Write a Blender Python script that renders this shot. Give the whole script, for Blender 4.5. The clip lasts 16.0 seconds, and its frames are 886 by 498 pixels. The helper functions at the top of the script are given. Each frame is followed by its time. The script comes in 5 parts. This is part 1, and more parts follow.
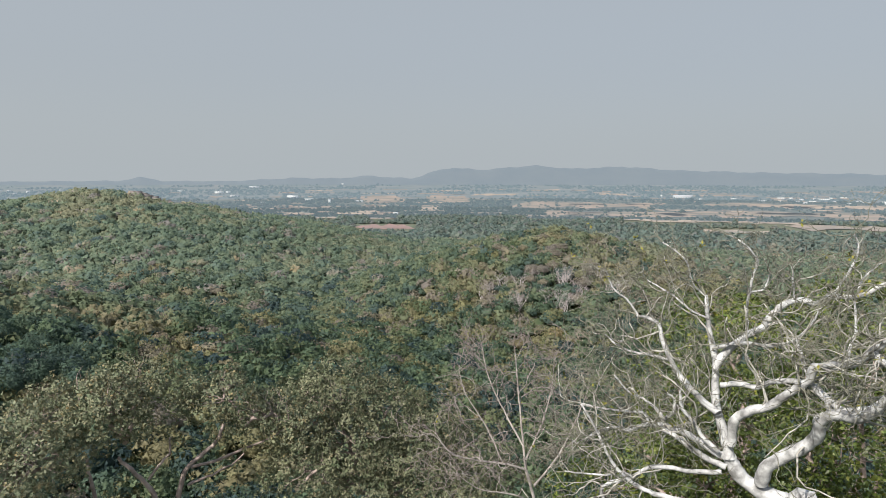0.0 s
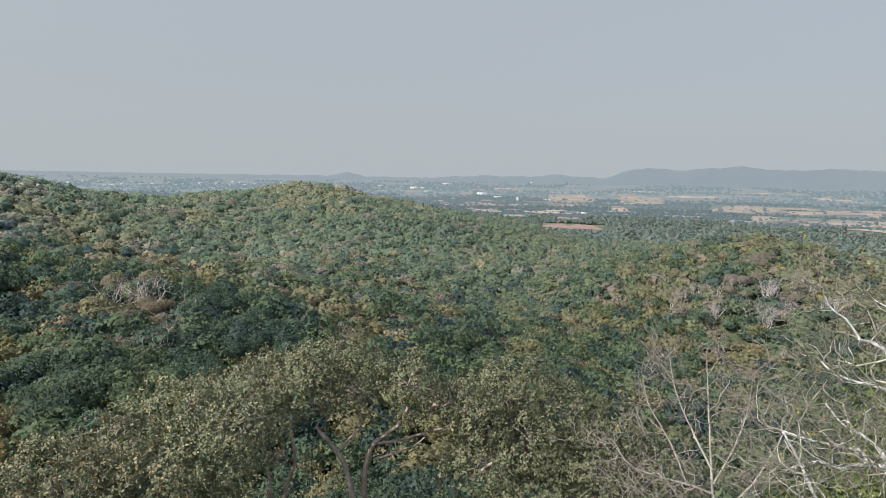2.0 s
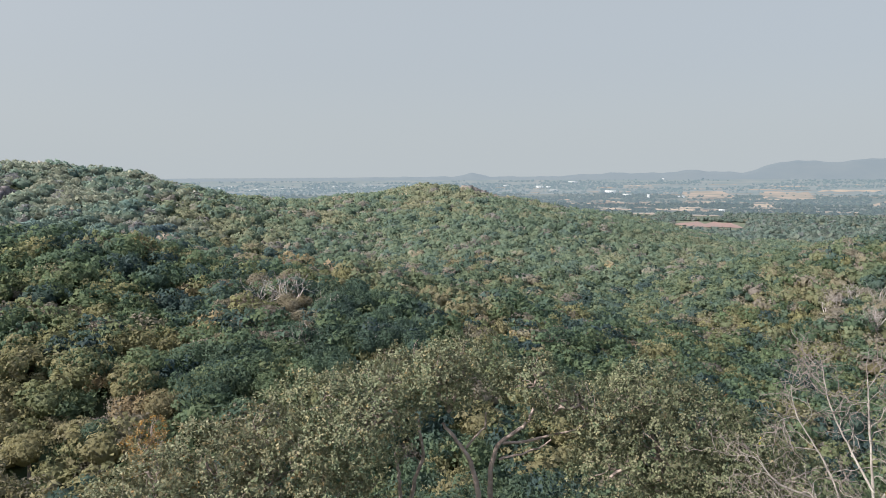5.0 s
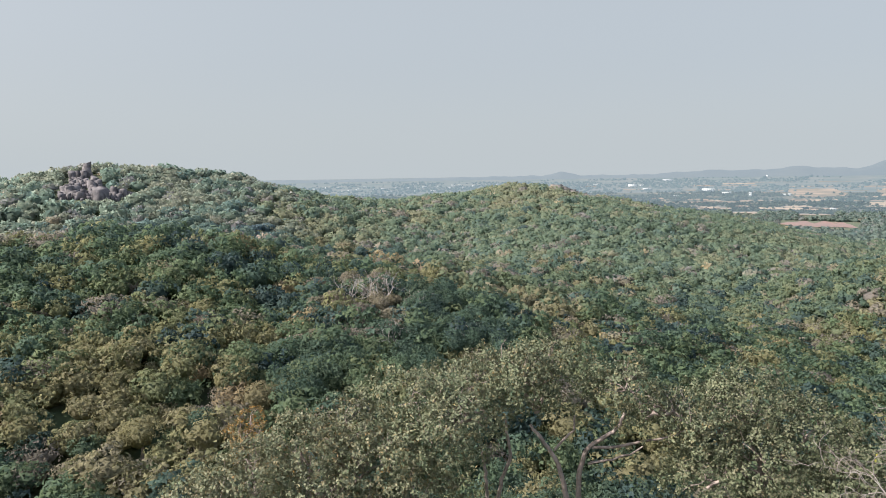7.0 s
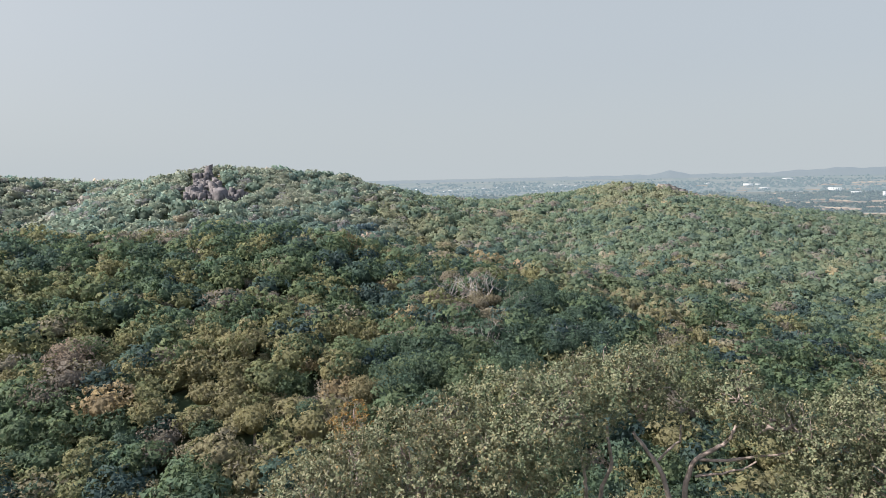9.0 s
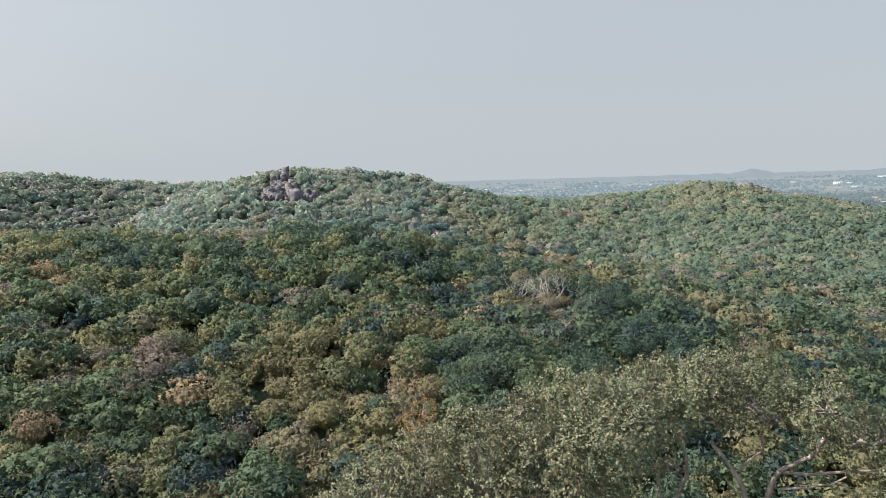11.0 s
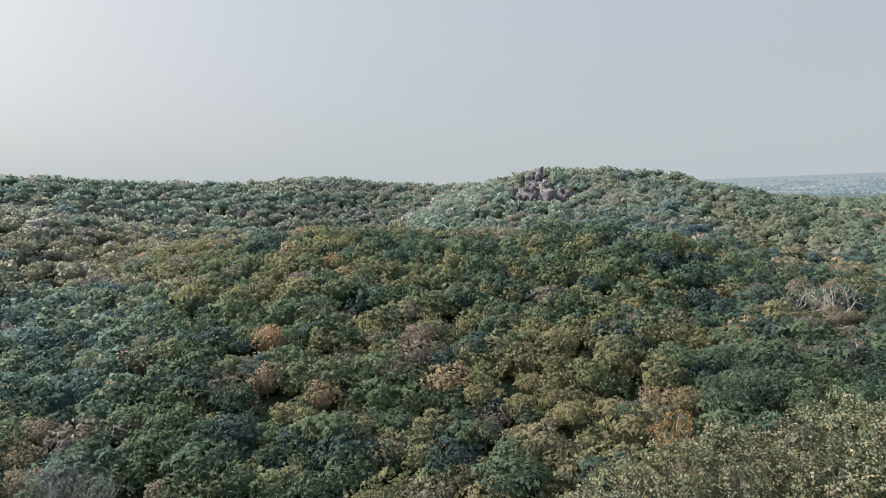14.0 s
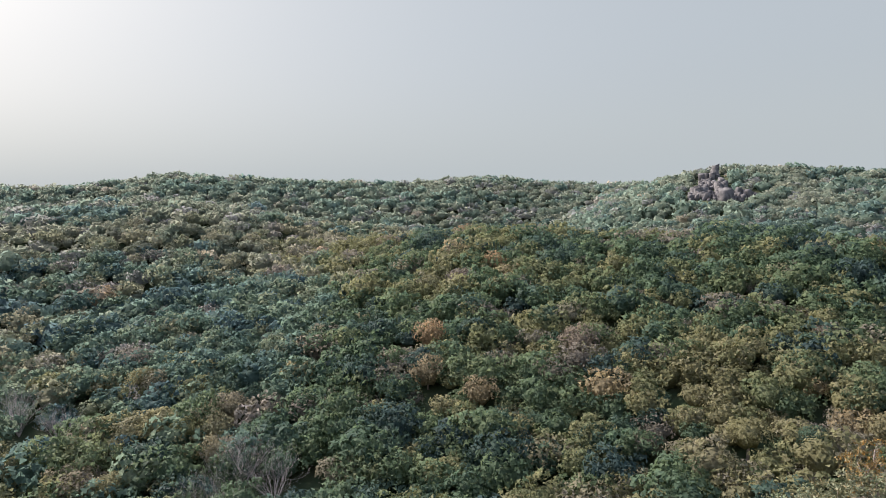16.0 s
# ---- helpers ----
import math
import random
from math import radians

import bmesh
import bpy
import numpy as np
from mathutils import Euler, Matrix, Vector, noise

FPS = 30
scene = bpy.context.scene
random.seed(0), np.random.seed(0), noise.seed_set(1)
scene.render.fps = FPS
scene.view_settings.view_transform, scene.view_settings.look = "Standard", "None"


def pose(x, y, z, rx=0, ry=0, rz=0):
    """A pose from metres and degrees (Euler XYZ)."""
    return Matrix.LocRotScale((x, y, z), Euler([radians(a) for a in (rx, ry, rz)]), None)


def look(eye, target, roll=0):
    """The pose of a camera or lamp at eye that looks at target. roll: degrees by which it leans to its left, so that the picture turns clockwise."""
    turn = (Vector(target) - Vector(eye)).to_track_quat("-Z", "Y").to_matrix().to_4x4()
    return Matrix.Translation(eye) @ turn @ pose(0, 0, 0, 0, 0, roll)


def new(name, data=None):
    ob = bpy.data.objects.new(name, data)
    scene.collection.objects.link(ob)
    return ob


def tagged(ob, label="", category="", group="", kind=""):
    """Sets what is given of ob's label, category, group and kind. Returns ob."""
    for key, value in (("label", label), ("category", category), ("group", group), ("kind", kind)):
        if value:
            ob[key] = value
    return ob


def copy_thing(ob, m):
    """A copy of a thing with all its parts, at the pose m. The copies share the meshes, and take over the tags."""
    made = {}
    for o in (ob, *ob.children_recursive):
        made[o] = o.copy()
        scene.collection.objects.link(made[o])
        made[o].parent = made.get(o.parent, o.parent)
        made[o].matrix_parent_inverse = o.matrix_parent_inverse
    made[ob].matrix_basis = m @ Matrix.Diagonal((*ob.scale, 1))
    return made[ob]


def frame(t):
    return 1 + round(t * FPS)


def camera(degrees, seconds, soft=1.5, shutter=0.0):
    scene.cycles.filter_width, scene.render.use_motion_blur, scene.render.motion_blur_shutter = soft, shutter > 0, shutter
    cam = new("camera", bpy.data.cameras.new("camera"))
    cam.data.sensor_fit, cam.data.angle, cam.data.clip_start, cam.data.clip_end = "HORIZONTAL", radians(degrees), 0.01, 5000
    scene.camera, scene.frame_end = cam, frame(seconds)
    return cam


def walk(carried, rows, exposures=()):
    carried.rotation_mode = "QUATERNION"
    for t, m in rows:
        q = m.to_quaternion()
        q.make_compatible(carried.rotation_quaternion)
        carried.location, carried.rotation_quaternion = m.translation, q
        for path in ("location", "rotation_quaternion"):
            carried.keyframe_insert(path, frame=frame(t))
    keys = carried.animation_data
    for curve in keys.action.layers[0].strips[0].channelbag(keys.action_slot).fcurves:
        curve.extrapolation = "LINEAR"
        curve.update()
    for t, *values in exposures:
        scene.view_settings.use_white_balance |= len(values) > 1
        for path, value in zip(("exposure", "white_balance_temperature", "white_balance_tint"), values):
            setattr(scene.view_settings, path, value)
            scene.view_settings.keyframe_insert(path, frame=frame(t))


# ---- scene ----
# ---- camera ----
EYE = 85.0
cam = camera(68.7, 16.0, soft=0.5)
PATH = [
    (0.0, pose(0, 0, EYE, 83.80, -0.05, 0.01)),
    (0.5, pose(0, 0, EYE, 83.74, -0.01, 3.64)),
    (1.0, pose(0, 0, EYE, 83.74, -0.83, 7.99)),
    (1.5, pose(0, 0, EYE, 83.65, -1.48, 12.84)),
    (2.0, pose(0, 0, EYE, 83.51, -1.09, 16.50)),
    (2.5, pose(0, 0, EYE, 83.45, -0.71, 19.31)),
    (3.0, pose(0, 0, EYE, 83.41, -0.44, 21.54)),
    (3.5, pose(0, 0, EYE, 83.42, -0.25, 23.42)),
    (4.0, pose(0, 0, EYE, 83.42, -0.07, 24.78)),
    (6.5, pose(0, 0, EYE, 83.45, 0.79, 32.89)),
    (7.0, pose(0, 0, EYE, 83.47, 0.90, 35.19)),
    (7.5, pose(0, 0, EYE, 83.52, 0.97, 37.31)),
    (8.0, pose(0, 0, EYE, 83.58, 1.12, 39.65)),
    (8.5, pose(0, 0, EYE, 83.60, 1.22, 41.85)),
    (9.0, pose(0, 0, EYE, 83.64, 1.24, 44.06)),
    (11.5, pose(0, 0, EYE, 83.91, 1.96, 52.96)),
    (12.0, pose(0, 0, EYE, 84.07, 2.30, 56.59)),
    (12.5, pose(0, 0, EYE, 84.24, 2.06, 59.94)),
    (13.0, pose(0, 0, EYE, 84.35, 1.94, 63.41)),
    (13.5, pose(0, 0, EYE, 84.43, 2.19, 67.58)),
    (14.0, pose(0, 0, EYE, 84.56, 2.38, 72.27)),
    (14.5, pose(0, 0, EYE, 84.73, 2.45, 76.67)),
    (15.0, pose(0, 0, EYE, 84.88, 2.18, 80.53)),
    (15.5, pose(0, 0, EYE, 84.97, 2.19, 83.74)),
    (16.0, pose(0, 0, EYE, 85.03, 2.26, 86.46)),
]

walk(cam, PATH, exposures=[(0.0, 0.30), (2.0, 0.36), (4.0, 0.44), (7.0, 0.60), (12.0, 0.58), (16.0, 0.50)])

# ---- light ----
SUN_AZ, SUN_EL = 139.0, 42.0          # degrees to the left of the y axis, degrees above the horizon


def place(az, el, r):
    """A point r metres away over the ground, az degrees left of the y axis, el degrees above the eye's level."""
    a = radians(az)
    return Vector((-r * math.sin(a), r * math.cos(a), EYE + r * math.tan(radians(el))))


world = bpy.data.worlds.new("hazy_sky")
scene.world = world
world.use_nodes = True
wn, wl = world.node_tree.nodes, world.node_tree.links
sky = wn.new("ShaderNodeTexSky")
sky.sky_type, sky.sun_disc = "NISHITA", False
sky.sun_elevation, sky.sun_rotation = radians(SUN_EL), radians(-SUN_AZ)
sky.air_density, sky.dust_density, sky.ozone_density, sky.altitude = 0.6, 8.0, 0.3, 200.0
haze = wn.new("ShaderNodeMix")
haze.data_type = "RGBA"
haze.inputs["Factor"].default_value = 0.64
coord, split, low = wn.new("ShaderNodeTexCoord"), wn.new("ShaderNodeSeparateXYZ"), wn.new("ShaderNodeMapRange")
low.interpolation_type = "SMOOTHSTEP"         # the haze thickens towards the horizon
low.inputs["From Min"].default_value, low.inputs["From Max"].default_value = 0.0, 0.17
low.inputs["To Min"].default_value, low.inputs["To Max"].default_value = 0.80, 0.70
wl.new(coord.outputs["Generated"], split.inputs["Vector"])
wl.new(split.outputs["Z"], low.inputs["Value"])
wl.new(low.outputs["Result"], haze.inputs["Factor"])
dome, high = wn.new("ShaderNodeMix"), wn.new("ShaderNodeMapRange")
dome.data_type, high.interpolation_type = "RGBA", "SMOOTHSTEP"
high.inputs["From Min"].default_value, high.inputs["From Max"].default_value = 0.30, 0.85
dome.inputs["A"].default_value, dome.inputs["B"].default_value = (4.30, 4.72, 5.00, 1), (3.4, 4.55, 6.2, 1)       # bluer overhead
wl.new(split.outputs["Z"], high.inputs["Value"])
wl.new(high.outputs["Result"], dome.inputs["Factor"])
wl.new(dome.outputs["Result"], haze.inputs["B"])
wl.new(sky.outputs["Color"], haze.inputs["A"])
wl.new(haze.outputs["Result"], wn["Background"].inputs["Color"])
wn["Background"].inputs["Strength"].default_value = 0.1

sun_data = bpy.data.lights.new("sun", "SUN")
sun_data.energy, sun_data.angle, sun_data.color = 5.0, radians(0.8), (1.0, 0.94, 0.85)
sun = new("sun", sun_data)
sun.matrix_world = look(place(SUN_AZ, SUN_EL, 100), (0, 0, EYE))

# ---- materials ----


def material(name):
    m = bpy.data.materials.new(name)
    m.use_nodes = True
    return m, m.node_tree.nodes, m.node_tree.links, m.node_tree.nodes["Principled BSDF"]


def ramp_node(nodes, colours, mode="LINEAR"):
    n = nodes.new("ShaderNodeValToRGB")
    n.color_ramp.interpolation = mode
    e = n.color_ramp.elements
    while len(e) < len(colours):
        e.new(0.5)
    for i, c in enumerate(colours):
        e[i].position = i / (len(colours) - 1) if mode == "LINEAR" else i / len(colours)
        e[i].color = (*c, 1)
    return n


def leaf_material(name, colours, rough=0.55, through_light=0.3, spread=0.7, gloss=0.4, leaf_size=0.0, tilt=0.8, fleck=0.5):
    """Leaves: 'tone' picks the species' colour, 'leaf' is a random number for each leaf or tuft. leaf_size: metres of the sprigs that make
    up a tuft, each with a slant and a shade of its own; 0 where every leaf is a mesh face."""
    m, n, l, b = material(name)

    def mul_add(value, k, plus):
        q = n.new("ShaderNodeMath")
        q.operation = "MULTIPLY_ADD"
        q.inputs[1].default_value, q.inputs[2].default_value = k, plus
        l.new(value, q.inputs[0])
        return q.outputs[0]

    def times(u, v):
        q = n.new("ShaderNodeMath")
        q.operation = "MULTIPLY"
        l.new(u, q.inputs[0])
        l.new(v, q.inputs[1])
        return q.outputs[0]

    tone, leaf = n.new("ShaderNodeAttribute"), n.new("ShaderNodeAttribute")
    tone.attribute_name, leaf.attribute_name = "tone", "leaf"
    r = ramp_node(n, colours)
    l.new(tone.outputs["Fac"], r.inputs["Fac"])
    geo, big, info = n.new("ShaderNodeNewGeometry"), n.new("ShaderNodeTexNoise"), n.new("ShaderNodeObjectInfo")
    big.inputs["Scale"].default_value, big.inputs["Detail"].default_value = 0.35, 3
    l.new(geo.outputs["Position"], big.inputs["Vector"])
    shade = times(mul_add(leaf.outputs["Fac"], spread, 1 - spread / 2), mul_add(big.outputs["Fac"], 0.7, 0.65))
    tr, mix = n.new("ShaderNodeBsdfTranslucent"), n.new("ShaderNodeMixShader")
    if leaf_size:
        cell = n.new("ShaderNodeTexVoronoi")
        cell.inputs["Scale"].default_value = 1 / leaf_size
        l.new(geo.outputs["Position"], cell.inputs["Vector"])
        rgb = n.new("ShaderNodeSeparateColor")
        l.new(cell.outputs["Color"], rgb.inputs["Color"])
        shade = times(shade, mul_add(rgb.outputs["Red"], fleck, 1 - fleck / 2))
        lean, slant, unit = n.new("ShaderNodeVectorMath"), n.new("ShaderNodeVectorMath"), n.new("ShaderNodeVectorMath")
        lean.operation, slant.operation, unit.operation = "SUBTRACT", "MULTIPLY_ADD", "NORMALIZE"
        lean.inputs[1].default_value = (0.5, 0.5, 0.5)
        slant.inputs[1].default_value = (2 * tilt, 2 * tilt, 2 * tilt)
        l.new(cell.outputs["Color"], lean.inputs[0])
        l.new(lean.outputs["Vector"], slant.inputs[0])
        l.new(geo.outputs["Normal"], slant.inputs[2])
        l.new(slant.outputs["Vector"], unit.inputs[0])
        l.new(unit.outputs["Vector"], b.inputs["Normal"])
        l.new(unit.outputs["Vector"], tr.inputs["Normal"])
    hsv = n.new("ShaderNodeHueSaturation")
    l.new(mul_add(info.outputs["Random"], 0.04, 0.48), hsv.inputs["Hue"])
    l.new(shade, hsv.inputs["Value"])
    l.new(r.outputs["Color"], hsv.inputs["Color"])
    l.new(hsv.outputs["Color"], b.inputs["Base Color"])
    b.inputs["Roughness"].default_value = rough
    b.inputs["Specular IOR Level"].default_value = gloss
    l.new(hsv.outputs["Color"], tr.inputs["Color"])
    mix.inputs["Fac"].default_value = through_light
    l.new(b.outputs["BSDF"], mix.inputs[1])
    l.new(tr.outputs["BSDF"], mix.inputs[2])
    l.new(mix.outputs["Shader"], n["Material Output"].inputs["Surface"])
    return m


def mottled(name, a, b_, scale, rough=0.85, bump=0.3, fine=8.0, glow=None, glow_strength=0.0, gloss=0.3):
    """A surface of two colours mixed at two scales, with a fine relief."""
    m, n, l, b = material(name)
    geo = n.new("ShaderNodeNewGeometry")
    t1, t2, mix, add = n.new("ShaderNodeTexNoise"), n.new("ShaderNodeTexNoise"), n.new("ShaderNodeMix"), n.new("ShaderNodeMath")
    t1.inputs["Scale"].default_value, t1.inputs["Detail"].default_value = scale, 5
    t2.inputs["Scale"].default_value, t2.inputs["Detail"].default_value = scale * fine, 3
    l.new(geo.outputs["Position"], t1.inputs["Vector"])
    l.new(geo.outputs["Position"], t2.inputs["Vector"])
    add.operation = "MULTIPLY_ADD"
    add.inputs[1].default_value = 0.5
    l.new(t2.outputs["Fac"], add.inputs[0])
    half = n.new("ShaderNodeMapRange")
    half.inputs["From Min"].default_value, half.inputs["From Max"].default_value = 0.35, 0.65
    half.inputs["To Min"].default_value, half.inputs["To Max"].default_value = -0.25, 0.75
    l.new(t1.outputs["Fac"], half.inputs["Value"])
    l.new(half.outputs["Result"], add.inputs[2])
    mix.data_type = "RGBA"
    mix.inputs["A"].default_value, mix.inputs["B"].default_value = (*a, 1), (*b_, 1)
    l.new(add.outputs[0], mix.inputs["Factor"])
    l.new(mix.outputs["Result"], b.inputs["Base Color"])
    b.inputs["Roughness"].default_value = rough
    b.inputs["Specular IOR Level"].default_value = gloss
    if bump:
        bp = n.new("ShaderNodeBump")
        bp.inputs["Strength"].default_value = bump
        l.new(t2.outputs["Fac"], bp.inputs["Height"])
        l.new(bp.outputs["Normal"], b.inputs["Normal"])
    if glow:
        b.inputs["Emission Color"].default_value = (*glow, 1)
        b.inputs["Emission Strength"].default_value = glow_strength
    return m


SPECIES = [(0.034, 0.054, 0.036), (0.058, 0.088, 0.042), (0.098, 0.124, 0.047), (0.144, 0.146, 0.056), (0.186, 0.162, 0.068),
           (0.195, 0.166, 0.088), (0.165, 0.136, 0.106), (0.225, 0.170, 0.098), (0.300, 0.215, 0.100), (0.310, 0.175, 0.082)]


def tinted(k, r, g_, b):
    """The species' colours times k plus an offset; on the farther stands the offset paints haze into the leaves."""
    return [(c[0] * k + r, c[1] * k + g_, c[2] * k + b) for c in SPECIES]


leaf_slope = leaf_material("slope_foliage", tinted(1.08, 0.012, 0.018, 0.028), rough=0.55, through_light=0.35, spread=0.7, gloss=0.25, leaf_size=0.12, tilt=0.5, fleck=0.4)
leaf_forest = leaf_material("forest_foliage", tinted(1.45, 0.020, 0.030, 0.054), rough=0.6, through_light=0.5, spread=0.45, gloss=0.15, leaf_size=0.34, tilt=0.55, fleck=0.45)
# from here on the pale blue offsets are haze painted into the leaf colour
leaf_hill = leaf_material("hazed_midslope_foliage", tinted(1.4, 0.046, 0.062, 0.086), rough=0.7, spread=0.3, gloss=0.1, through_light=0.52, leaf_size=0.5, tilt=0.25, fleck=0.2)
leaf_wood = leaf_material("hazed_hillside_foliage", tinted(1.42, 0.074, 0.100, 0.134), rough=0.7, spread=0.2, gloss=0.1, through_light=0.55, leaf_size=0.75, tilt=0.15, fleck=0.13)
leaf_saddle = leaf_material("hazed_saddle_foliage", tinted(1.5, 0.055, 0.082, 0.130), rough=0.7, spread=0.35, gloss=0.1, through_light=0.6, leaf_size=0.45, tilt=0.3, fleck=0.25)
leaf_foot = leaf_material("hazed_foothill_foliage", tinted(1.4, 0.090, 0.128, 0.186), rough=0.7, spread=0.22, gloss=0.05, through_light=0.65, leaf_size=0.6, tilt=0.15, fleck=0.15)
leaf_range = leaf_material("hazed_range_foliage", tinted(1.35, 0.094, 0.138, 0.196), rough=0.7, spread=0.18, gloss=0.05, through_light=0.65, leaf_size=0.75, tilt=0.12, fleck=0.12)
leaf_valley = leaf_material("hazed_valley_foliage", tinted(0.7, 0.115, 0.155, 0.178), rough=0.7, spread=0.15, gloss=0.05, through_light=0.5)
leaf_dusty = leaf_material("dusty_foliage", [(0.090, 0.120, 0.070), (0.160, 0.184, 0.112), (0.240, 0.242, 0.160), (0.30, 0.22, 0.115), (0.40, 0.21, 0.05)], rough=0.5, spread=0.85, through_light=0.25, gloss=0.2)
leaf_bright = leaf_material("fresh_foliage", [(0.055, 0.10, 0.028), (0.10, 0.15, 0.038), (0.19, 0.22, 0.05), (0.30, 0.28, 0.05)], rough=0.42, spread=0.9, through_light=0.25, gloss=0.35)
bark_white = mottled("white_bark", (0.60, 0.61, 0.62), (0.20, 0.20, 0.20), 7.0, rough=0.6, bump=0.25, fine=6)
bark_branch = mottled("greyish_bark", (0.46, 0.45, 0.42), (0.24, 0.23, 0.205), 5.0, rough=0.7)
bark_twig = mottled("twig_bark", (0.25, 0.248, 0.20), (0.13, 0.13, 0.105), 6.0, rough=0.8)
bark_grey = mottled("grey_bark", (0.50, 0.46, 0.455), (0.34, 0.31, 0.305), 1.5)
bark_brown = mottled("brown_bark", (0.44, 0.355, 0.325), (0.24, 0.19, 0.17), 5.0, fine=5, bump=0.6)
forest_floor = mottled("forest_floor", (0.050, 0.072, 0.036), (0.085, 0.09, 0.05), 0.3, fine=7, bump=1.0)
# a lighter forest floor for the distance, haze painted into its colour
valley_floor = mottled("hazed_valley_ground", (0.10, 0.125, 0.085), (0.145, 0.145, 0.105), 0.03, fine=7, bump=0.3)
# haze over the plain, painted as emission on ground, fields and buildings
HAZE_GLOW = (0.35, 0.43, 0.51)
plain_ground = mottled("hazy_plain", (0.028, 0.042, 0.032), (0.08, 0.075, 0.055), 0.006, fine=7, bump=0, glow=HAZE_GLOW, glow_strength=0.30)
plain_far = mottled("far_plain", (0.028, 0.042, 0.032), (0.075, 0.07, 0.055), 0.006, fine=7, bump=0, glow=HAZE_GLOW, glow_strength=0.42)
rock_grey = mottled("weathered_granite", (0.21, 0.19, 0.20), (0.10, 0.092, 0.10), 0.5, fine=6, bump=0.6)
rock_tan = mottled("brownish_rock", (0.25, 0.218, 0.20), (0.17, 0.155, 0.145), 0.2, fine=6, bump=0.4)

# ---- geometry helpers ----


class Buf:
    """Gathers vertices, faces and the two leaf numbers for one mesh."""

    def __init__(self):
        self.v, self.f4, self.f3, self.tone, self.leaf, self.n, self.soft = [], [], [], [], [], 0, {}

    def add(self, v, f4=None, f3=None, tone=0.5, leaf=0.5, nrm=None):
        v = np.asarray(v, dtype=np.float32).reshape(-1, 3)
        if nrm is not None:
            self.soft[self.n] = nrm
        self.v.append(v)
        for store, f in ((self.f4, f4), (self.f3, f3)):
            if f is not None and len(f):
                store.append(np.asarray(f, dtype=np.int32) + self.n)
        self.tone.append(np.broadcast_to(np.asarray(tone, dtype=np.float32), (len(v),)))
        self.leaf.append(np.broadcast_to(np.asarray(leaf, dtype=np.float32), (len(v),)))
        self.n += len(v)

    def mesh(self, name, mat, smooth=False):
        me = bpy.data.meshes.new(name)
        v = np.concatenate(self.v)
        f4 = np.concatenate(self.f4) if self.f4 else np.zeros((0, 4), np.int32)
        f3 = np.concatenate(self.f3) if self.f3 else np.zeros((0, 3), np.int32)
        me.vertices.add(len(v))
        me.vertices.foreach_set("co", v.ravel())
        me.loops.add(f4.size + f3.size)
        me.loops.foreach_set("vertex_index", np.concatenate([f4.ravel(), f3.ravel()]).astype(np.int32))
        me.polygons.add(len(f4) + len(f3))
        starts = np.concatenate([np.arange(len(f4)) * 4, f4.size + np.arange(len(f3)) * 3]).astype(np.int32)
        me.polygons.foreach_set("loop_start", starts)
        if smooth:
            me.polygons.foreach_set("use_smooth", np.ones(len(f4) + len(f3), dtype=bool))
        for key, data in (("tone", self.tone), ("leaf", self.leaf)):
            at = me.attributes.new(key, "FLOAT", "POINT")
            at.data.foreach_set("value", np.concatenate(data).astype(np.float32))
        me.materials.append(mat)
        me.update()
        me.validate()
        if self.soft:        # leaves are shaded as the rounded bough that they cover
            nn = np.zeros((len(v), 3), dtype=np.float32)
            for at0, q in self.soft.items():
                nn[at0:at0 + len(q)] = q
            me.normals_split_custom_set_from_vertices(nn.tolist())
        return me


def part(name, me, parent, label=""):
    ob = new(name, me)
    ob.parent = parent
    return tagged(ob, label)


def thing(name, at, label, category, group="", kind=""):
    ob = new(name)
    ob.location = at
    return tagged(ob, label, category, group, kind)


def tube(buf, pts, radii, sides=6, cap=True):
    """A tapered tube along points."""
    pts = np.asarray([tuple(p) for p in pts], dtype=np.float64)
    tang = np.gradient(pts, axis=0)
    tang /= np.linalg.norm(tang, axis=1)[:, None] + 1e-9
    ref = np.array((0.31, 0.17, 0.93)) if abs(tang[0][2]) < 0.8 else np.array((0.9, 0.3, 0.1))
    a = np.cross(tang, ref)
    a /= np.linalg.norm(a, axis=1)[:, None] + 1e-9
    b = np.cross(tang, a)
    ang = np.arange(sides) * 2 * math.pi / sides
    rr = np.asarray(radii, dtype=np.float64)
    ring = pts[:, None, :] + rr[:, None, None] * (np.cos(ang)[None, :, None] * a[:, None, :] + np.sin(ang)[None, :, None] * b[:, None, :])
    k = len(pts)
    i = np.arange(k - 1)[:, None] * sides
    j = np.arange(sides)[None, :]
    f = np.stack([i + j, i + (j + 1) % sides, i + sides + (j + 1) % sides, i + sides + j], -1).reshape(-1, 4)
    v = ring.reshape(-1, 3)
    f3 = None
    if cap:
        v = np.concatenate([v, pts[-1:]])
        e = (k - 1) * sides
        f3 = [(e + q, e + (q + 1) % sides, len(v) - 1) for q in range(sides)]
    buf.add(v, f, f3)


def bend(p, d, length, rng, steps=5, wiggle=0.25, lift=0.0):
    """A wandering line of points from p in direction d."""
    p, d = np.array(p, dtype=float), np.array(d, dtype=float)
    d /= np.linalg.norm(d)
    out = [p]
    for _ in range(steps):
        d = d + rng.normal(0, wiggle, 3) + np.array((0, 0, lift))
        d /= np.linalg.norm(d)
        p = p + d * length / steps
        out.append(p)
    return out


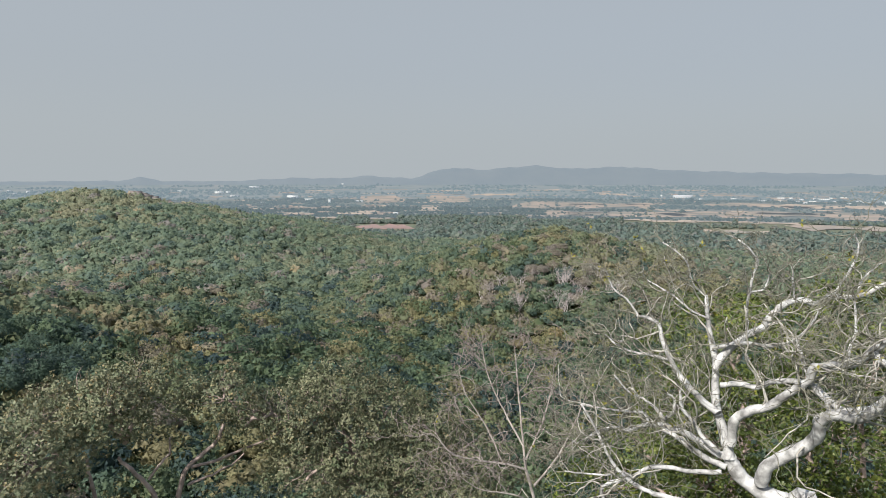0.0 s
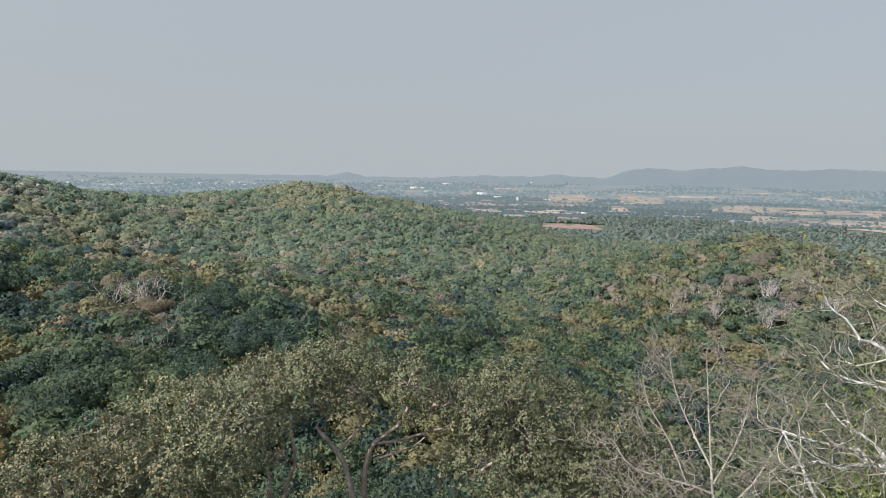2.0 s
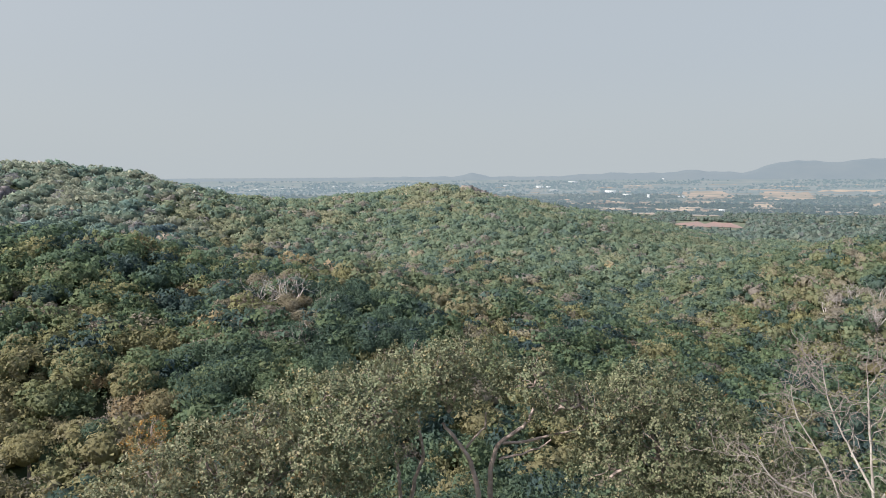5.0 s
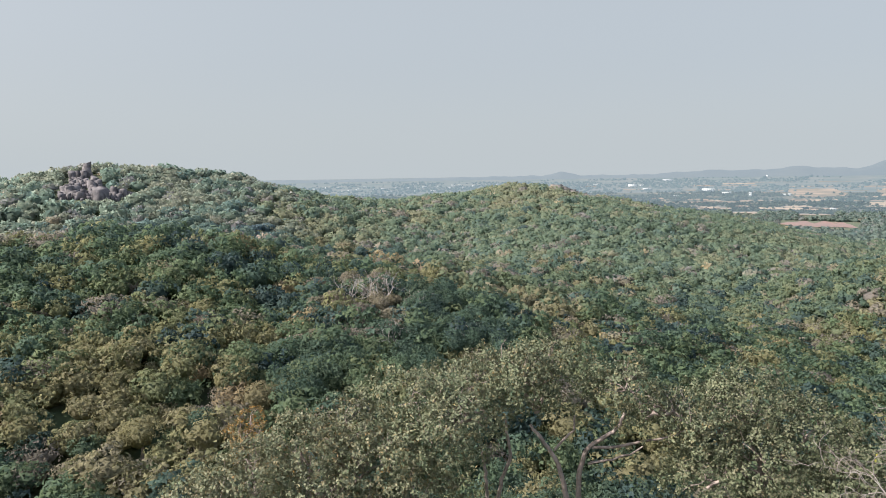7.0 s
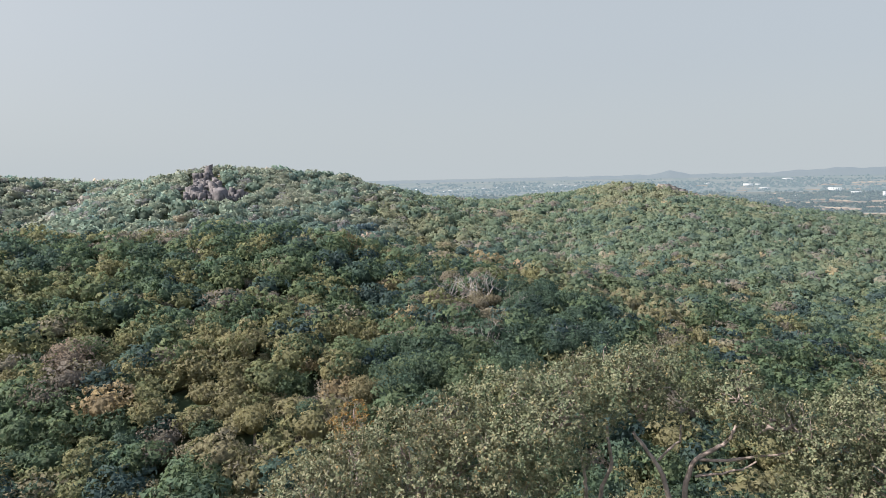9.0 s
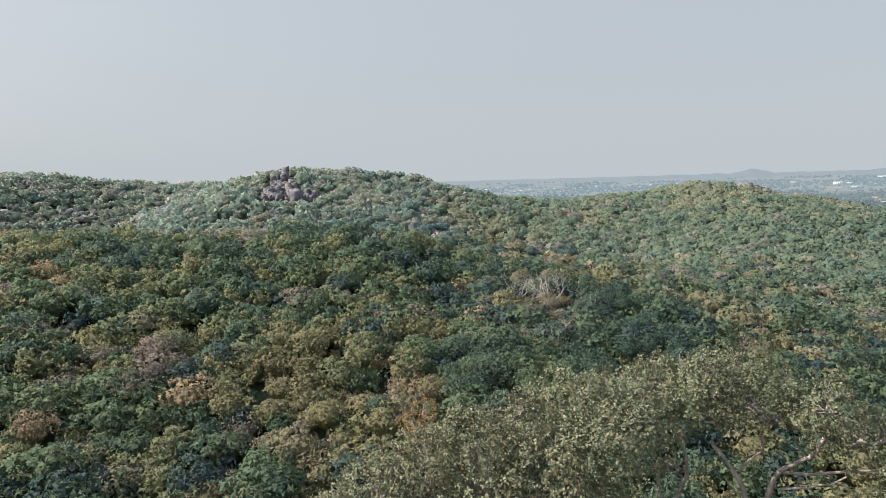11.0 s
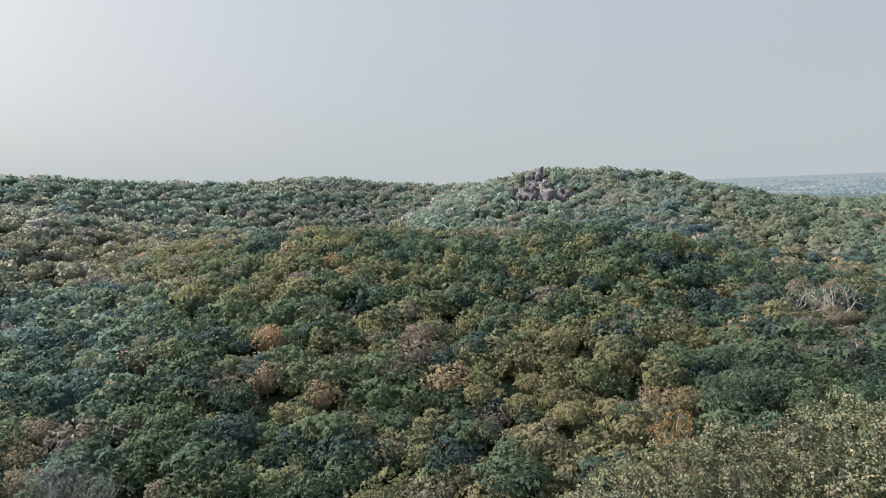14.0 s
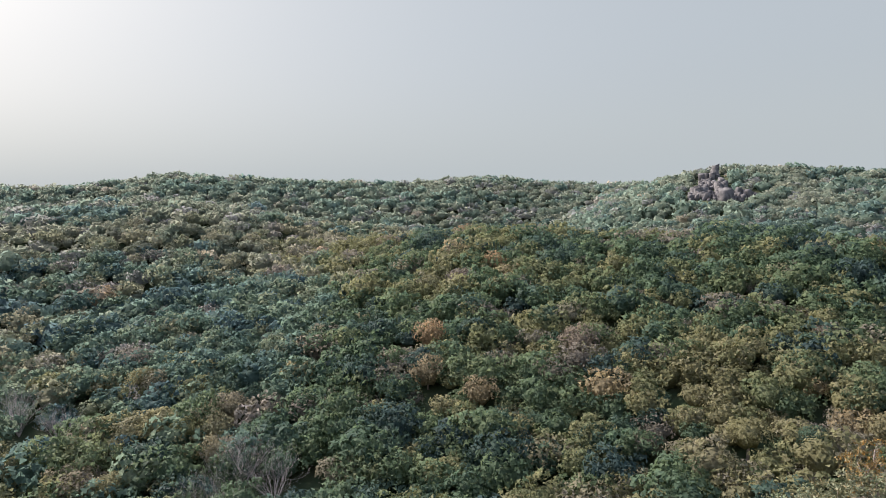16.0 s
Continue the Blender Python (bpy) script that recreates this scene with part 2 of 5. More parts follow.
def grow(buf, p, d, length, rad, depth, rng, tips, wiggle=0.22, lift=0.05, kids=3, angle=0.8, shrink=0.68, thin=0.55, sides=5):
    """A limb with its side branches; the ends go into tips."""
    pts = bend(p, d, length, rng, 5, wiggle, lift)
    end = rad * thin
    tube(buf, pts, np.linspace(rad, end, len(pts)), max(3, sides))
    if depth == 0:
        tips.append((pts[-1], pts[-1] - pts[-2]))
        return
    for q in range(kids):
        i = len(pts) - 1 if q == 0 else int(rng.integers(2, len(pts)))
        base = pts[i] - pts[i - 1]
        base = base / np.linalg.norm(base)
        side = rng.normal(0, 1, 3)
        side -= side.dot(base) * base
        side /= np.linalg.norm(side) + 1e-9
        a = angle * rng.uniform(0.5, 1.2)
        grow(buf, pts[i], base * math.cos(a) + side * math.sin(a), length * shrink * rng.uniform(0.8, 1.15), end * rng.uniform(0.7, 0.95),
             depth - 1, rng, tips, wiggle, lift, kids, angle, shrink, thin, sides - 1)


def ball(rings, segs):
    """Unit ball: points and triangles."""
    v = [(0, 0, 1)]
    for i in range(1, rings):
        a = math.pi * i / rings
        v += [(math.sin(a) * math.cos(2 * math.pi * j / segs), math.sin(a) * math.sin(2 * math.pi * j / segs), math.cos(a)) for j in range(segs)]
    v.append((0, 0, -1))
    f = []
    for j in range(segs):
        f.append((0, 1 + j, 1 + (j + 1) % segs))
        for i in range(rings - 2):
            a, b = 1 + i * segs + j, 1 + i * segs + (j + 1) % segs
            f += [(a, a + segs, b), (b, a + segs, b + segs)]
        e = 1 + (rings - 2) * segs
        f.append((e + j, len(v) - 1, e + (j + 1) % segs))
    return np.array(v, dtype=float), np.array(f)


def tufts3(centres, normals, size, rng, scatter):
    """Three-cornered tufts of leaves lying roughly across the normals."""
    n = len(centres)
    nn = normals + rng.normal(0, scatter, (n, 3))
    nn /= np.linalg.norm(nn, axis=1)[:, None] + 1e-9
    a = np.cross(nn, rng.normal(0, 1, (n, 3)))
    a /= np.linalg.norm(a, axis=1)[:, None] + 1e-9
    b = np.cross(nn, a)
    s = (size * rng.uniform(0.6, 1.4, n))[:, None]
    v = np.stack([centres + a * s * 0.62, centres - a * s * 0.36 + b * s * 0.55, centres - a * s * 0.36 - b * s * 0.55], 1)
    return v.reshape(-1, 3), np.arange(3 * n).reshape(-1, 3)


def tree_shape(rng, lumps, tufts, size, flat=0.8, core=(4, 7), rag=1.0, low=0.15, heart=0.74, knob=(0.26, 0.40), bough=0.68, crisp=0.55, calm=0.0):
    """One crown about a metre in radius, base at z = 0: leafy boughs over a dome with gaps between them, round a heart
    painted darker for its inner shade.
    Returns points, quads, triangles, the leaf numbers, the hues and the normals."""
    vs, f3s, leafs, hues, nrm, n0 = [], [], [], [], [], 0
    lean = rng.uniform(-0.12, 0.12, 2)
    for q in range(lumps):
        # spread evenly over the dome
        u = (q + rng.uniform(0.1, 0.9)) / lumps
        cz = 1 - u * (1 - low * 0.2)
        a = q * 2.39996 + rng.uniform(-0.4, 0.4)
        s = math.sqrt(max(0.0, 1 - cz * cz))
        out = np.array((s * math.cos(a), s * math.sin(a), cz))
        r = rng.uniform(*knob)
        reach = bough * (1 + rag * rng.uniform(-0.22, 0.22))
        c = out * reach * np.array((1, 1, flat)) + np.array((lean[0] * cz, lean[1] * cz, low + 0.12))
        n = max(3, int(tufts * (r / 0.33) ** 2))
        d = rng.normal(0, 1, (n, 3)) * 0.8 + out * 0.55 + np.array((0, 0, 0.25))
        d /= np.linalg.norm(d, axis=1)[:, None] + 1e-9
        pos = c + d * (r * rng.uniform(0.72, 1.15, n))[:, None] * np.array((1, 1, 0.85))
        v3, f3 = tufts3(pos, d, np.full(n, size), rng, 0.45)
        # turn every tuft's upper side outwards
        t = v3.reshape(-1, 3, 3)
        face = np.cross(t[:, 1] - t[:, 0], t[:, 2] - t[:, 0])
        face /= np.linalg.norm(face, axis=1)[:, None] + 1e-9
        back = (face * d).sum(1) < 0
        t[back] = t[back][:, ::-1]
        face[back] *= -1
        soft = d * (0.75 - 0.4 * calm) + out * 0.35 + face * crisp + np.array((0, 0, calm))
        soft /= np.linalg.norm(soft, axis=1)[:, None] + 1e-9
        vs.append(t.reshape(-1, 3))
        f3s.append(f3 + n0)
        nrm.append(np.repeat(soft, 3, 0))
        leafs.append(np.repeat(0.6 * rng.uniform() + 0.4 * rng.uniform(0, 1, n), 3))
        hues.append(np.full(3 * n, rng.normal(0, 0.028)))
        n0 += 3 * n
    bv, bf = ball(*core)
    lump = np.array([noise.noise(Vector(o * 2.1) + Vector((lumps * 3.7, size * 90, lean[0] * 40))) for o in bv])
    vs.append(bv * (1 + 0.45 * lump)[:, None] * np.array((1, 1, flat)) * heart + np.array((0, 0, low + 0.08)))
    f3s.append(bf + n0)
    # below the mean leaf number: shade inside the crown, put into the colour
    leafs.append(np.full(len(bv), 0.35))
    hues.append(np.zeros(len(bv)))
    up = bv + np.array((0, 0, calm))
    nrm.append(up / (np.linalg.norm(up, axis=1)[:, None] + 1e-9))
    return np.concatenate(vs), None, np.concatenate(f3s), np.concatenate(leafs), np.concatenate(hues), np.concatenate(nrm)

# ---- the lie of the land ----
# Ridges: (az, r, el of the treetops) along each crest, the slope of the sides, the roundness of the top.
RIDGES = [
    ([(45, 430, -1.9), (52.5, 410, -0.6), (54.3, 404, -0.35), (55.4, 401, 0.7), (60, 395, 1.1), (63.2, 396, 1.3), (64.6, 398, 0.25), (66.3, 410, -0.35), (71, 450, -0.1),
      (76, 470, 0.45), (86, 470, 1.1), (92, 460, 1.15), (100, 450, 1.5), (109, 440, 2.3), (116, 440, 1.65), (124, 440, 1.8), (150, 420, 2)], 0.36, 16),
    ([(43.5, 440, -2.5), (38.6, 445, -2.1), (34.8, 450, -1.7), (31.5, 458, -1.5), (27.5, 470, -0.95), (25.7, 490, -2.3), (22.9, 505, -3.5), (20, 500, -3.2), (17, 470, -4.0), (13, 420, -5.1), (9.8, 360, -6.7), (8.2, 300, -9.0)], 0.25, 26),
    ([(-40, 340, -8), (-30, 330, -7.2), (-22, 315, -6.3), (-17.8, 298, -5.3), (-13.6, 288, -4.75), (-9.7, 280, -4.3), (-5.8, 284, -5.2), (-2.8, 288, -6.3), (1.2, 296, -7.8), (6, 310, -9.2)], 0.34, 14),
    ([(92, 205, -3.3), (85, 195, -3.2), (80, 188, -3.3), (75, 184, -3.6), (66, 178, -3.9), (61, 172, -4.3), (58, 166, -5.5), (55, 160, -7.0), (48, 154, -7.5), (41.5, 148, -7.7),
      (39.3, 143, -9.3), (35, 132, -11.6), (30, 120, -14.2)], 0.30, 18),
    ([(150, 250, -0.5), (121, 262, 0.0), (111, 258, 0.2), (105, 254, -1.0), (100, 260, -2.5), (93, 270, -2.6)], 0.30, 14),
]
RIDGES = [([place(a, e, r) - Vector((0, 0, drop)) for a, r, e in pts], k, w) for (pts, k, w), drop in zip(RIDGES, (3.3, 3.9, 4.5, 4.5, 4.0))]
LOOKOUT = [Vector((0, -0.5, EYE - 2.3)), Vector((60, -140, EYE - 2)), Vector((20, -400, EYE - 8))]
RIDGES.append((LOOKOUT, 0.78, 1.5))


def ground(x, y):
    """Height of the ground at arrays of x and y."""
    x, y = np.asarray(x, dtype=np.float64), np.asarray(y, dtype=np.float64)
    r = np.hypot(x, y)
    f = np.clip((1250 - r) / 950, 0, 1)
    base = 28 * f * f * (3 - 2 * f)
    f = np.clip((r - 2300) / 2500, 0, 1)
    base = base + 64 * f * f
    top = np.exp((base - 60) / 3.0)
    for pts, k, w in RIDGES:
        best = np.full(x.shape, -1e9)
        for a, b in zip(pts[:-1], pts[1:]):
            dx, dy = b.x - a.x, b.y - a.y
            s = np.clip(((x - a.x) * dx + (y - a.y) * dy) / (dx * dx + dy * dy), 0, 1)
            d = np.hypot(x - a.x - s * dx, y - a.y - s * dy)
            fall = np.where(d < 90, d, 90 + (d - 90) * 0.8) if pts is not LOOKOUT else np.where(d < 12, d, 12 + (d - 12) * 0.72)
            best = np.maximum(best, a.z + s * (b.z - a.z) - k * (np.sqrt(fall * fall + w * w) - w))
        top = top + np.exp((best - 60) / 3.0)
    z = 60 + 3.0 * np.log(top)
    near = np.clip((r - 40) / 120, 0, 1) * np.clip((1500 - r) / 600, 0, 1)
    z = z + near * (1.3 * np.sin(x * 0.041 + 1.3 * np.sin(y * 0.023)) + 1.1 * np.sin(y * 0.053 + 1.7 * np.sin(x * 0.031)))
    return z


def height(x, y):
    return float(ground(np.array([x]), np.array([y]))[0])


def build_ground():
    az = np.concatenate([np.arange(-46, 132, 0.9), np.arange(132, 314, 3.5)])
    r = np.concatenate([[0.0], np.geomspace(1.5, 4950, 150)])
    A, Rr = np.meshgrid(np.radians(az), r)
    x, y = -Rr * np.sin(A), Rr * np.cos(A)
    z = ground(x, y)
    v = np.stack([x, y, z], -1).reshape(-1, 3)
    n, k = len(az), len(r)
    i, j = np.arange(k - 1)[:, None] * n, np.arange(n)[None, :]
    f = np.stack([i + j, i + n + j, i + n + (j + 1) % n, i + (j + 1) % n], -1).reshape(-1, 4)
    b = Buf()
    b.add(v, f)
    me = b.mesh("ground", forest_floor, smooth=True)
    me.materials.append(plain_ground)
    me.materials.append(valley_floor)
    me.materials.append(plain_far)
    # the outer rings glow more, as painted haze
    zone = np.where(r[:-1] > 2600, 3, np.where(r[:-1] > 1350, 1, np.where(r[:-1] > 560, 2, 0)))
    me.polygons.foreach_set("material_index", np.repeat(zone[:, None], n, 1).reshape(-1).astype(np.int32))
    return tagged(new("ground", me), "wooded hills falling to a wide hazy plain", "ground", kind="structure")


build_ground()

# how high the land stands in the way, for each bearing and distance
LOS_AZ, LOS_R = np.arange(-50, 136, 0.5), np.arange(22, 4800, 6.0)
ga, gr = np.meshgrid(np.radians(LOS_AZ), LOS_R, indexing="ij")
gz = ground(-gr * np.sin(ga), gr * np.cos(ga))
rise = (gz + 3.0 - EYE) / gr
LOS = np.maximum.accumulate(rise, axis=1)
LOS = np.concatenate([np.full((len(LOS_AZ), 1), -9.0), LOS[:, :-1]], 1)


def open_to_view(x, y, z, slack):
    """Which places are not deep behind a hill, as seen from the lookout."""
    a, r = np.degrees(np.arctan2(-x, y)), np.hypot(x, y)
    i = np.clip(np.round((a + 50) / 0.5).astype(int), 0, len(LOS_AZ) - 1)
    j = np.clip((r - 22) / 6.0, 0, len(LOS_R) - 1).astype(int)
    return (z + slack - EYE) / r > LOS[i, j]


def on_land(az, el, lift=4.0, r0=60.0):
    """How far off a line of sight comes down to the treetops."""
    r = np.arange(r0, 900, 1.5)
    a = radians(az)
    z = ground(-r * math.sin(a), r * math.cos(a)) + lift
    i = int(np.argmax(z >= EYE + r * math.tan(radians(el))))
    return float(r[i]) if i else 450.0


# boulders, with trees cleared on and before them to fit the camera's view: (az, el) of each one
g = np.random.default_rng(61)
CRAG = [(65.7 - 2.8 * u, -1.35 + w * (0.45 + 1.9 * u / 0.6 if u < 0.6 else 2.35 - 1.4 * (u - 0.6) / 0.4)) for u, w in g.uniform(0, 1, (190, 2))] + [(63.0 - 2.3 * u, -1.45 + 0.5 * w) for u, w in g.uniform(0, 1, (44, 2))]
SLOPE_ROCKS = [(-9.3 - 5.2 * u, -7.8 - 2.6 * w) for u, w in g.uniform(0, 1, (24, 2))]
GULLY_ROCKS = [(36.4 + 2.0 * u, -11.3 - 1.8 * w) for u, w in g.uniform(0, 1, (12, 2))]


def settle_rocks(rows, lift=1.0):
    out = []
    for a, e in rows:
        r = on_land(a, e, lift)
        if r < 600:
            p = place(a, 0, r)
            out.append((p.x, p.y))
    return out


# single trees that stand out by their colour: (az, el, half-width over distance, tone)
SINGLE = [(88.0, -11.9, 0.036, 0.86), (88.5, -15.0, 0.034, 0.78), (84.0, -17.21, 0.03, 0.80), (91.4, -3.95, 0.02, 0.72), (88.8, -1.76, 0.02, 0.80), (84.7, -3.25, 0.02, 0.85), (82.1, -5.96, 0.02, 0.88), (84.9, -7.15, 0.03, 0.68), (81.8, -8.22, 0.03, 0.45), (74.9, -12.75, 0.03, 0.72), (82.8, 0.03, 0.01, 0.75), (61.4, -19.82, 0.03, 0.45), (55.6, -11.81, 0.02, 0.68), (51.8, -18.30, 0.03, 0.42)]
SHRUBS = [(105.5, -23.0, 8.4), (102.6, -24.2, 7.4), (108.2, -24.8, 7.6), (121.0, -15.8, 8.0), (118.4, -16.8, 6.0)]
DEAD_NEAR = [(41.0, -11.2, 10.0), (40.5, -10.8, 8.5), (44.0, -10.9, 8), (39.9, -14.8, 8.0), (33.4, -14.9, 6.5), (42.6, -10.2, 7), (38.0, -11.9, 7), (38.8, -13.6, 6.5)]
DEAD_FAR = [(-3 - 13 * u, -8.0 - 3.6 * w, 6.5 + 2.5 * q) for u, w, q in np.random.default_rng(91).uniform(0, 1, (26, 3))]
ROCKS = {"crag": settle_rocks(CRAG), "slope": settle_rocks(SLOPE_ROCKS), "gully": settle_rocks(GULLY_ROCKS)}
# clearings shifted towards the camera, so that rocks and marked trees show
FACE = [(x * k, y * k, 4.5) for k in (0.985,) for x, y in ROCKS["crag"]]
BARE = np.array(FACE + [(x, y, 4.0 if key == "crag" else 1.6) for key, rows in ROCKS.items() for x, y in rows]
                + [(x * 0.985, y * 0.985, 2.2) for x, y in settle_rocks([q[:2] for q in DEAD_NEAR], 3.0)] + [(x, y, 1.5) for x, y in settle_rocks([q[:2] for q in DEAD_FAR], 3.0)]
                + [(*place(a, 0, on_land(a, e, 2.0, 26.0) - 2.0).xy, 4.0) for a, e, q in SHRUBS]
                + [(*place(a, 0, on_land(a, e, 4.5) - 3).xy, 2.0) for a, e, half, tone in SINGLE if e < -6]
                + [(*place(25.7 - 0.45 * q, 0, r).xy, 6.0) for q in range(8) for r in (472, 480, 489, 496, 503, 512)])


def clear_of_rocks(x, y):
    ok = np.ones(len(x), dtype=bool)
    for a, b, d in BARE:
        ok &= (x - a) ** 2 + (y - b) ** 2 > d * d
    return ok


# ---- fields on the plain, by bearing and elevation ----
def on_plain(az, el):
    """Where a line of sight meets the plain."""
    r = np.linspace(850, 4900, 1600)
    a = radians(az)
    z = ground(-r * math.sin(a), r * math.cos(a))
    i = int(np.argmax(z >= EYE + r * math.tan(radians(el))))
    return float(r[i]) if i else 4850.0


# bearings of both ends, elevations of the near and the far edge
FIELDS = [(7.92, 2.20, -4.54, -3.95, 0), (13.77, 12.16, -3.19, -2.90, 2), (11.30, 9.12, -3.51, -3.31, 2), (9.22, 4.69, -3.24, -2.90, 2), (7.15, 5.18, -2.55, -2.26, 2),
          (1.95, 0.45, -2.86, -2.41, 2), (-5.8, -17.7, -2.68, -1.96, 1), (-9.0, -21.7, -3.35, -2.76, 1), (-15.4, -24.2, -3.66, -3.40, 2), (-25.8, -36, -2.36, -1.93, 2),
          (-24.3, -29.0, -3.60, -3.38, 2)]
FIELDS += [(-21.5, -27, -4.50, -4.00, 2), (6.7, 3.2, -2.2, -1.40, 1), (-13.5, -15.8, -1.41, -1.25, 2), (-2.5, -6.2, -1.51, -1.31, 2), (1.2, -2.3, -2.16, -1.42, 1),
           (-18, -34, -3.2, -2.5, 1), (-29, -37, -4.0, -3.5, 1), (-22, -30, -2.3, -1.95, 1)]
g = np.random.default_rng(33)
for i in range(120):       # narrow strips between the woods
    near = -1.0 - 2.6 * g.uniform() ** 1.3
    az, wide = g.uniform(-38, 24), g.uniform(0.6, 4.0)
    FIELDS.append((az, az - wide, near, near + g.uniform(0.04, 0.13) * (0.5 - near * 0.4), int(g.choice((1, 1, 2)))))
field_plots = [(min(q[0], q[1]), max(q[0], q[1]), on_plain((q[0] + q[1]) / 2, q[2]), on_plain((q[0] + q[1]) / 2, q[3])) for q in FIELDS]


def clear_of_fields(x, y):
    a, r = np.degrees(np.arctan2(-x, y)), np.hypot(x, y)
    ok = np.ones(len(x), dtype=bool)
    for a0, a1, r0, r1 in field_plots:
        ok &= ~((a > a0) & (a < a1) & (r > r0 - 100) & (r < r1))
    return ok


def scatter(cell, r0, r1, rng, az0=-40, az1=127):
    """Places for trees on a shaken grid."""
    g = np.arange(-1.5 * r1, 1.5 * r1, cell)
    X, Y = np.meshgrid(g, g)
    X = X + 0.5 * cell * (np.arange(len(g)) % 2)[:, None]
    X = X.ravel() + rng.uniform(-0.65, 0.65, X.size) * cell
    Y = Y.ravel() + rng.uniform(-0.65, 0.65, Y.size) * cell
    X, Y = 0.87 * X - 0.49 * Y, 0.49 * X + 0.87 * Y
    r, a = np.hypot(X, Y), np.degrees(np.arctan2(-X, Y))
    ok = (r > r0) & (r < r1) & (a > az0) & (a < az1)
    X, Y = X[ok], Y[ok]
    Z = ground(X, Y)
    ok = open_to_view(X, Y, Z, 4.5) & clear_of_rocks(X, Y)
    return X[ok], Y[ok], Z[ok]


def patchiness(x, y, s, seed):
    return np.array([noise.noise(Vector((a * s + seed, b * s, seed * 0.7))) for a, b in zip(x, y)])


def species(x, y, rng):
    """For each tree its build (0 rounded, 1 upright and ragged, 2 feathery and flat), its tone and its relative size."""
    n = len(x)
    p, q, u = patchiness(x, y, 0.016, 3.1), patchiness(x, y, 0.045, 9.1), rng.uniform(0, 1, n)
    ragged = 0.44 + 0.7 * p + 0.5 * q + np.clip((ground(x, y) - 60) / 36, -0.28, 0.28)       # how likely the broad-leaved yellowing kind is, more so higher up
    kind = np.where(u < ragged, 1, 0)
    tone = np.where(kind == 1, 0.40 + 0.10 * q + rng.normal(0, 0.05, n), 0.20 + 0.08 * q + rng.normal(0, 0.05, n))
    size = np.where(kind == 1, 0.88, 1.12) * np.exp(rng.normal(0, 0.28, n))
    w = rng.uniform(0, 1, n)
    dark = (kind == 0) & (w < 0.16)
    tone = np.where(dark, rng.uniform(0.0, 0.07, n), tone)
    dry = (w > 0.93 - 0.16 * np.clip(patchiness(x, y, 0.03, 6.6), 0, 1))
    kind = np.where(dry, 2, kind)
    tone = np.where(dry, rng.uniform(0.58, 0.68, n), tone)
    straw = (w > 0.45) & (w < 0.46)
    tone = np.where(straw, rng.uniform(0.72, 0.86, n), tone)
    size = np.where(dry | straw, size * 1.1, size)
    return kind, np.clip(tone, 0, 1), np.clip(size, 0.55, 1.6)


def plant(buf, shapes, x, y, z, kind, tone, radius, tall, rng):
    """Adds one tree after another to a buffer. shapes: a list for each build of tree."""
    turn = rng.uniform(0, 2 * math.pi, len(x))
    for i in range(len(x)):
        group_ = shapes[int(kind[i]) % len(shapes)]
        v, f4, f3, leaf, hue, nrm = group_[int(rng.integers(0, len(group_)))]
        c, s = math.cos(turn[i]), math.sin(turn[i])
        spun = np.array(((c, s, 0), (-s, c, 0), (0, 0, 1)))
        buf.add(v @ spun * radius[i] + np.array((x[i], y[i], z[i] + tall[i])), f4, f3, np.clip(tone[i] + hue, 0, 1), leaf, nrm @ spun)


rng = np.random.default_rng(5)
near_shapes = [[tree_shape(rng, 22, 28, 0.13, flat=0.66, rag=1.2, core=(5, 8), heart=0.62, knob=(0.22, 0.36), bough=0.74, crisp=0.4) for _ in range(10)],
               [tree_shape(rng, 30, 38, 0.12, flat=0.78, rag=1.4, core=(5, 8), heart=0.62, knob=(0.17, 0.27), bough=0.80, crisp=0.4) for _ in range(10)],
               [tree_shape(rng, 15, 34, 0.088, flat=0.42, rag=0.6, core=(5, 8), heart=0.62, knob=(0.30, 0.42), crisp=0.25) for _ in range(6)]]
mid_shapes = [[tree_shape(rng, 15, 18, 0.17, flat=0.66, rag=1.2, heart=0.62, knob=(0.24, 0.38), bough=0.74, crisp=0.3) for _ in range(12)],
              [tree_shape(rng, 22, 25, 0.155, flat=0.78, rag=1.4, heart=0.62, knob=(0.18, 0.28), bough=0.80, crisp=0.3) for _ in range(12)],
              [tree_shape(rng, 10, 23, 0.12, flat=0.42, rag=0.6, heart=0.62, knob=(0.30, 0.42), crisp=0.2) for _ in range(6)]]
hill_shapes = [[tree_shape(rng, 10, 11, 0.23, flat=0.54, core=(3, 6), rag=1.1, heart=0.7, knob=(0.28, 0.42), crisp=0.18, calm=0.35) for _ in range(10)],
               [tree_shape(rng, 14, 14, 0.21, flat=0.6, rag=1.3, core=(3, 6), heart=0.7, knob=(0.20, 0.32), bough=0.76, crisp=0.18, calm=0.35) for _ in range(10)],
               [tree_shape(rng, 8, 13, 0.19, flat=0.5, core=(3, 6), heart=0.72, rag=0.6, knob=(0.32, 0.44), crisp=0.15, calm=0.35) for _ in range(6)]]
wood_shapes = [[tree_shape(rng, 7, 6, 0.33, flat=0.54, core=(3, 6), heart=0.8, knob=(0.30, 0.45), crisp=0.12, calm=0.6) for _ in range(10)],
               [tree_shape(rng, 9, 8, 0.29, flat=0.58, rag=1.2, core=(3, 6), heart=0.8, knob=(0.24, 0.36), bough=0.74, crisp=0.12, calm=0.6) for _ in range(10)],
               [tree_shape(rng, 5, 8, 0.30, flat=0.36, core=(3, 6), heart=0.8, rag=0.6, knob=(0.32, 0.46), crisp=0.12, calm=0.6) for _ in range(6)]]
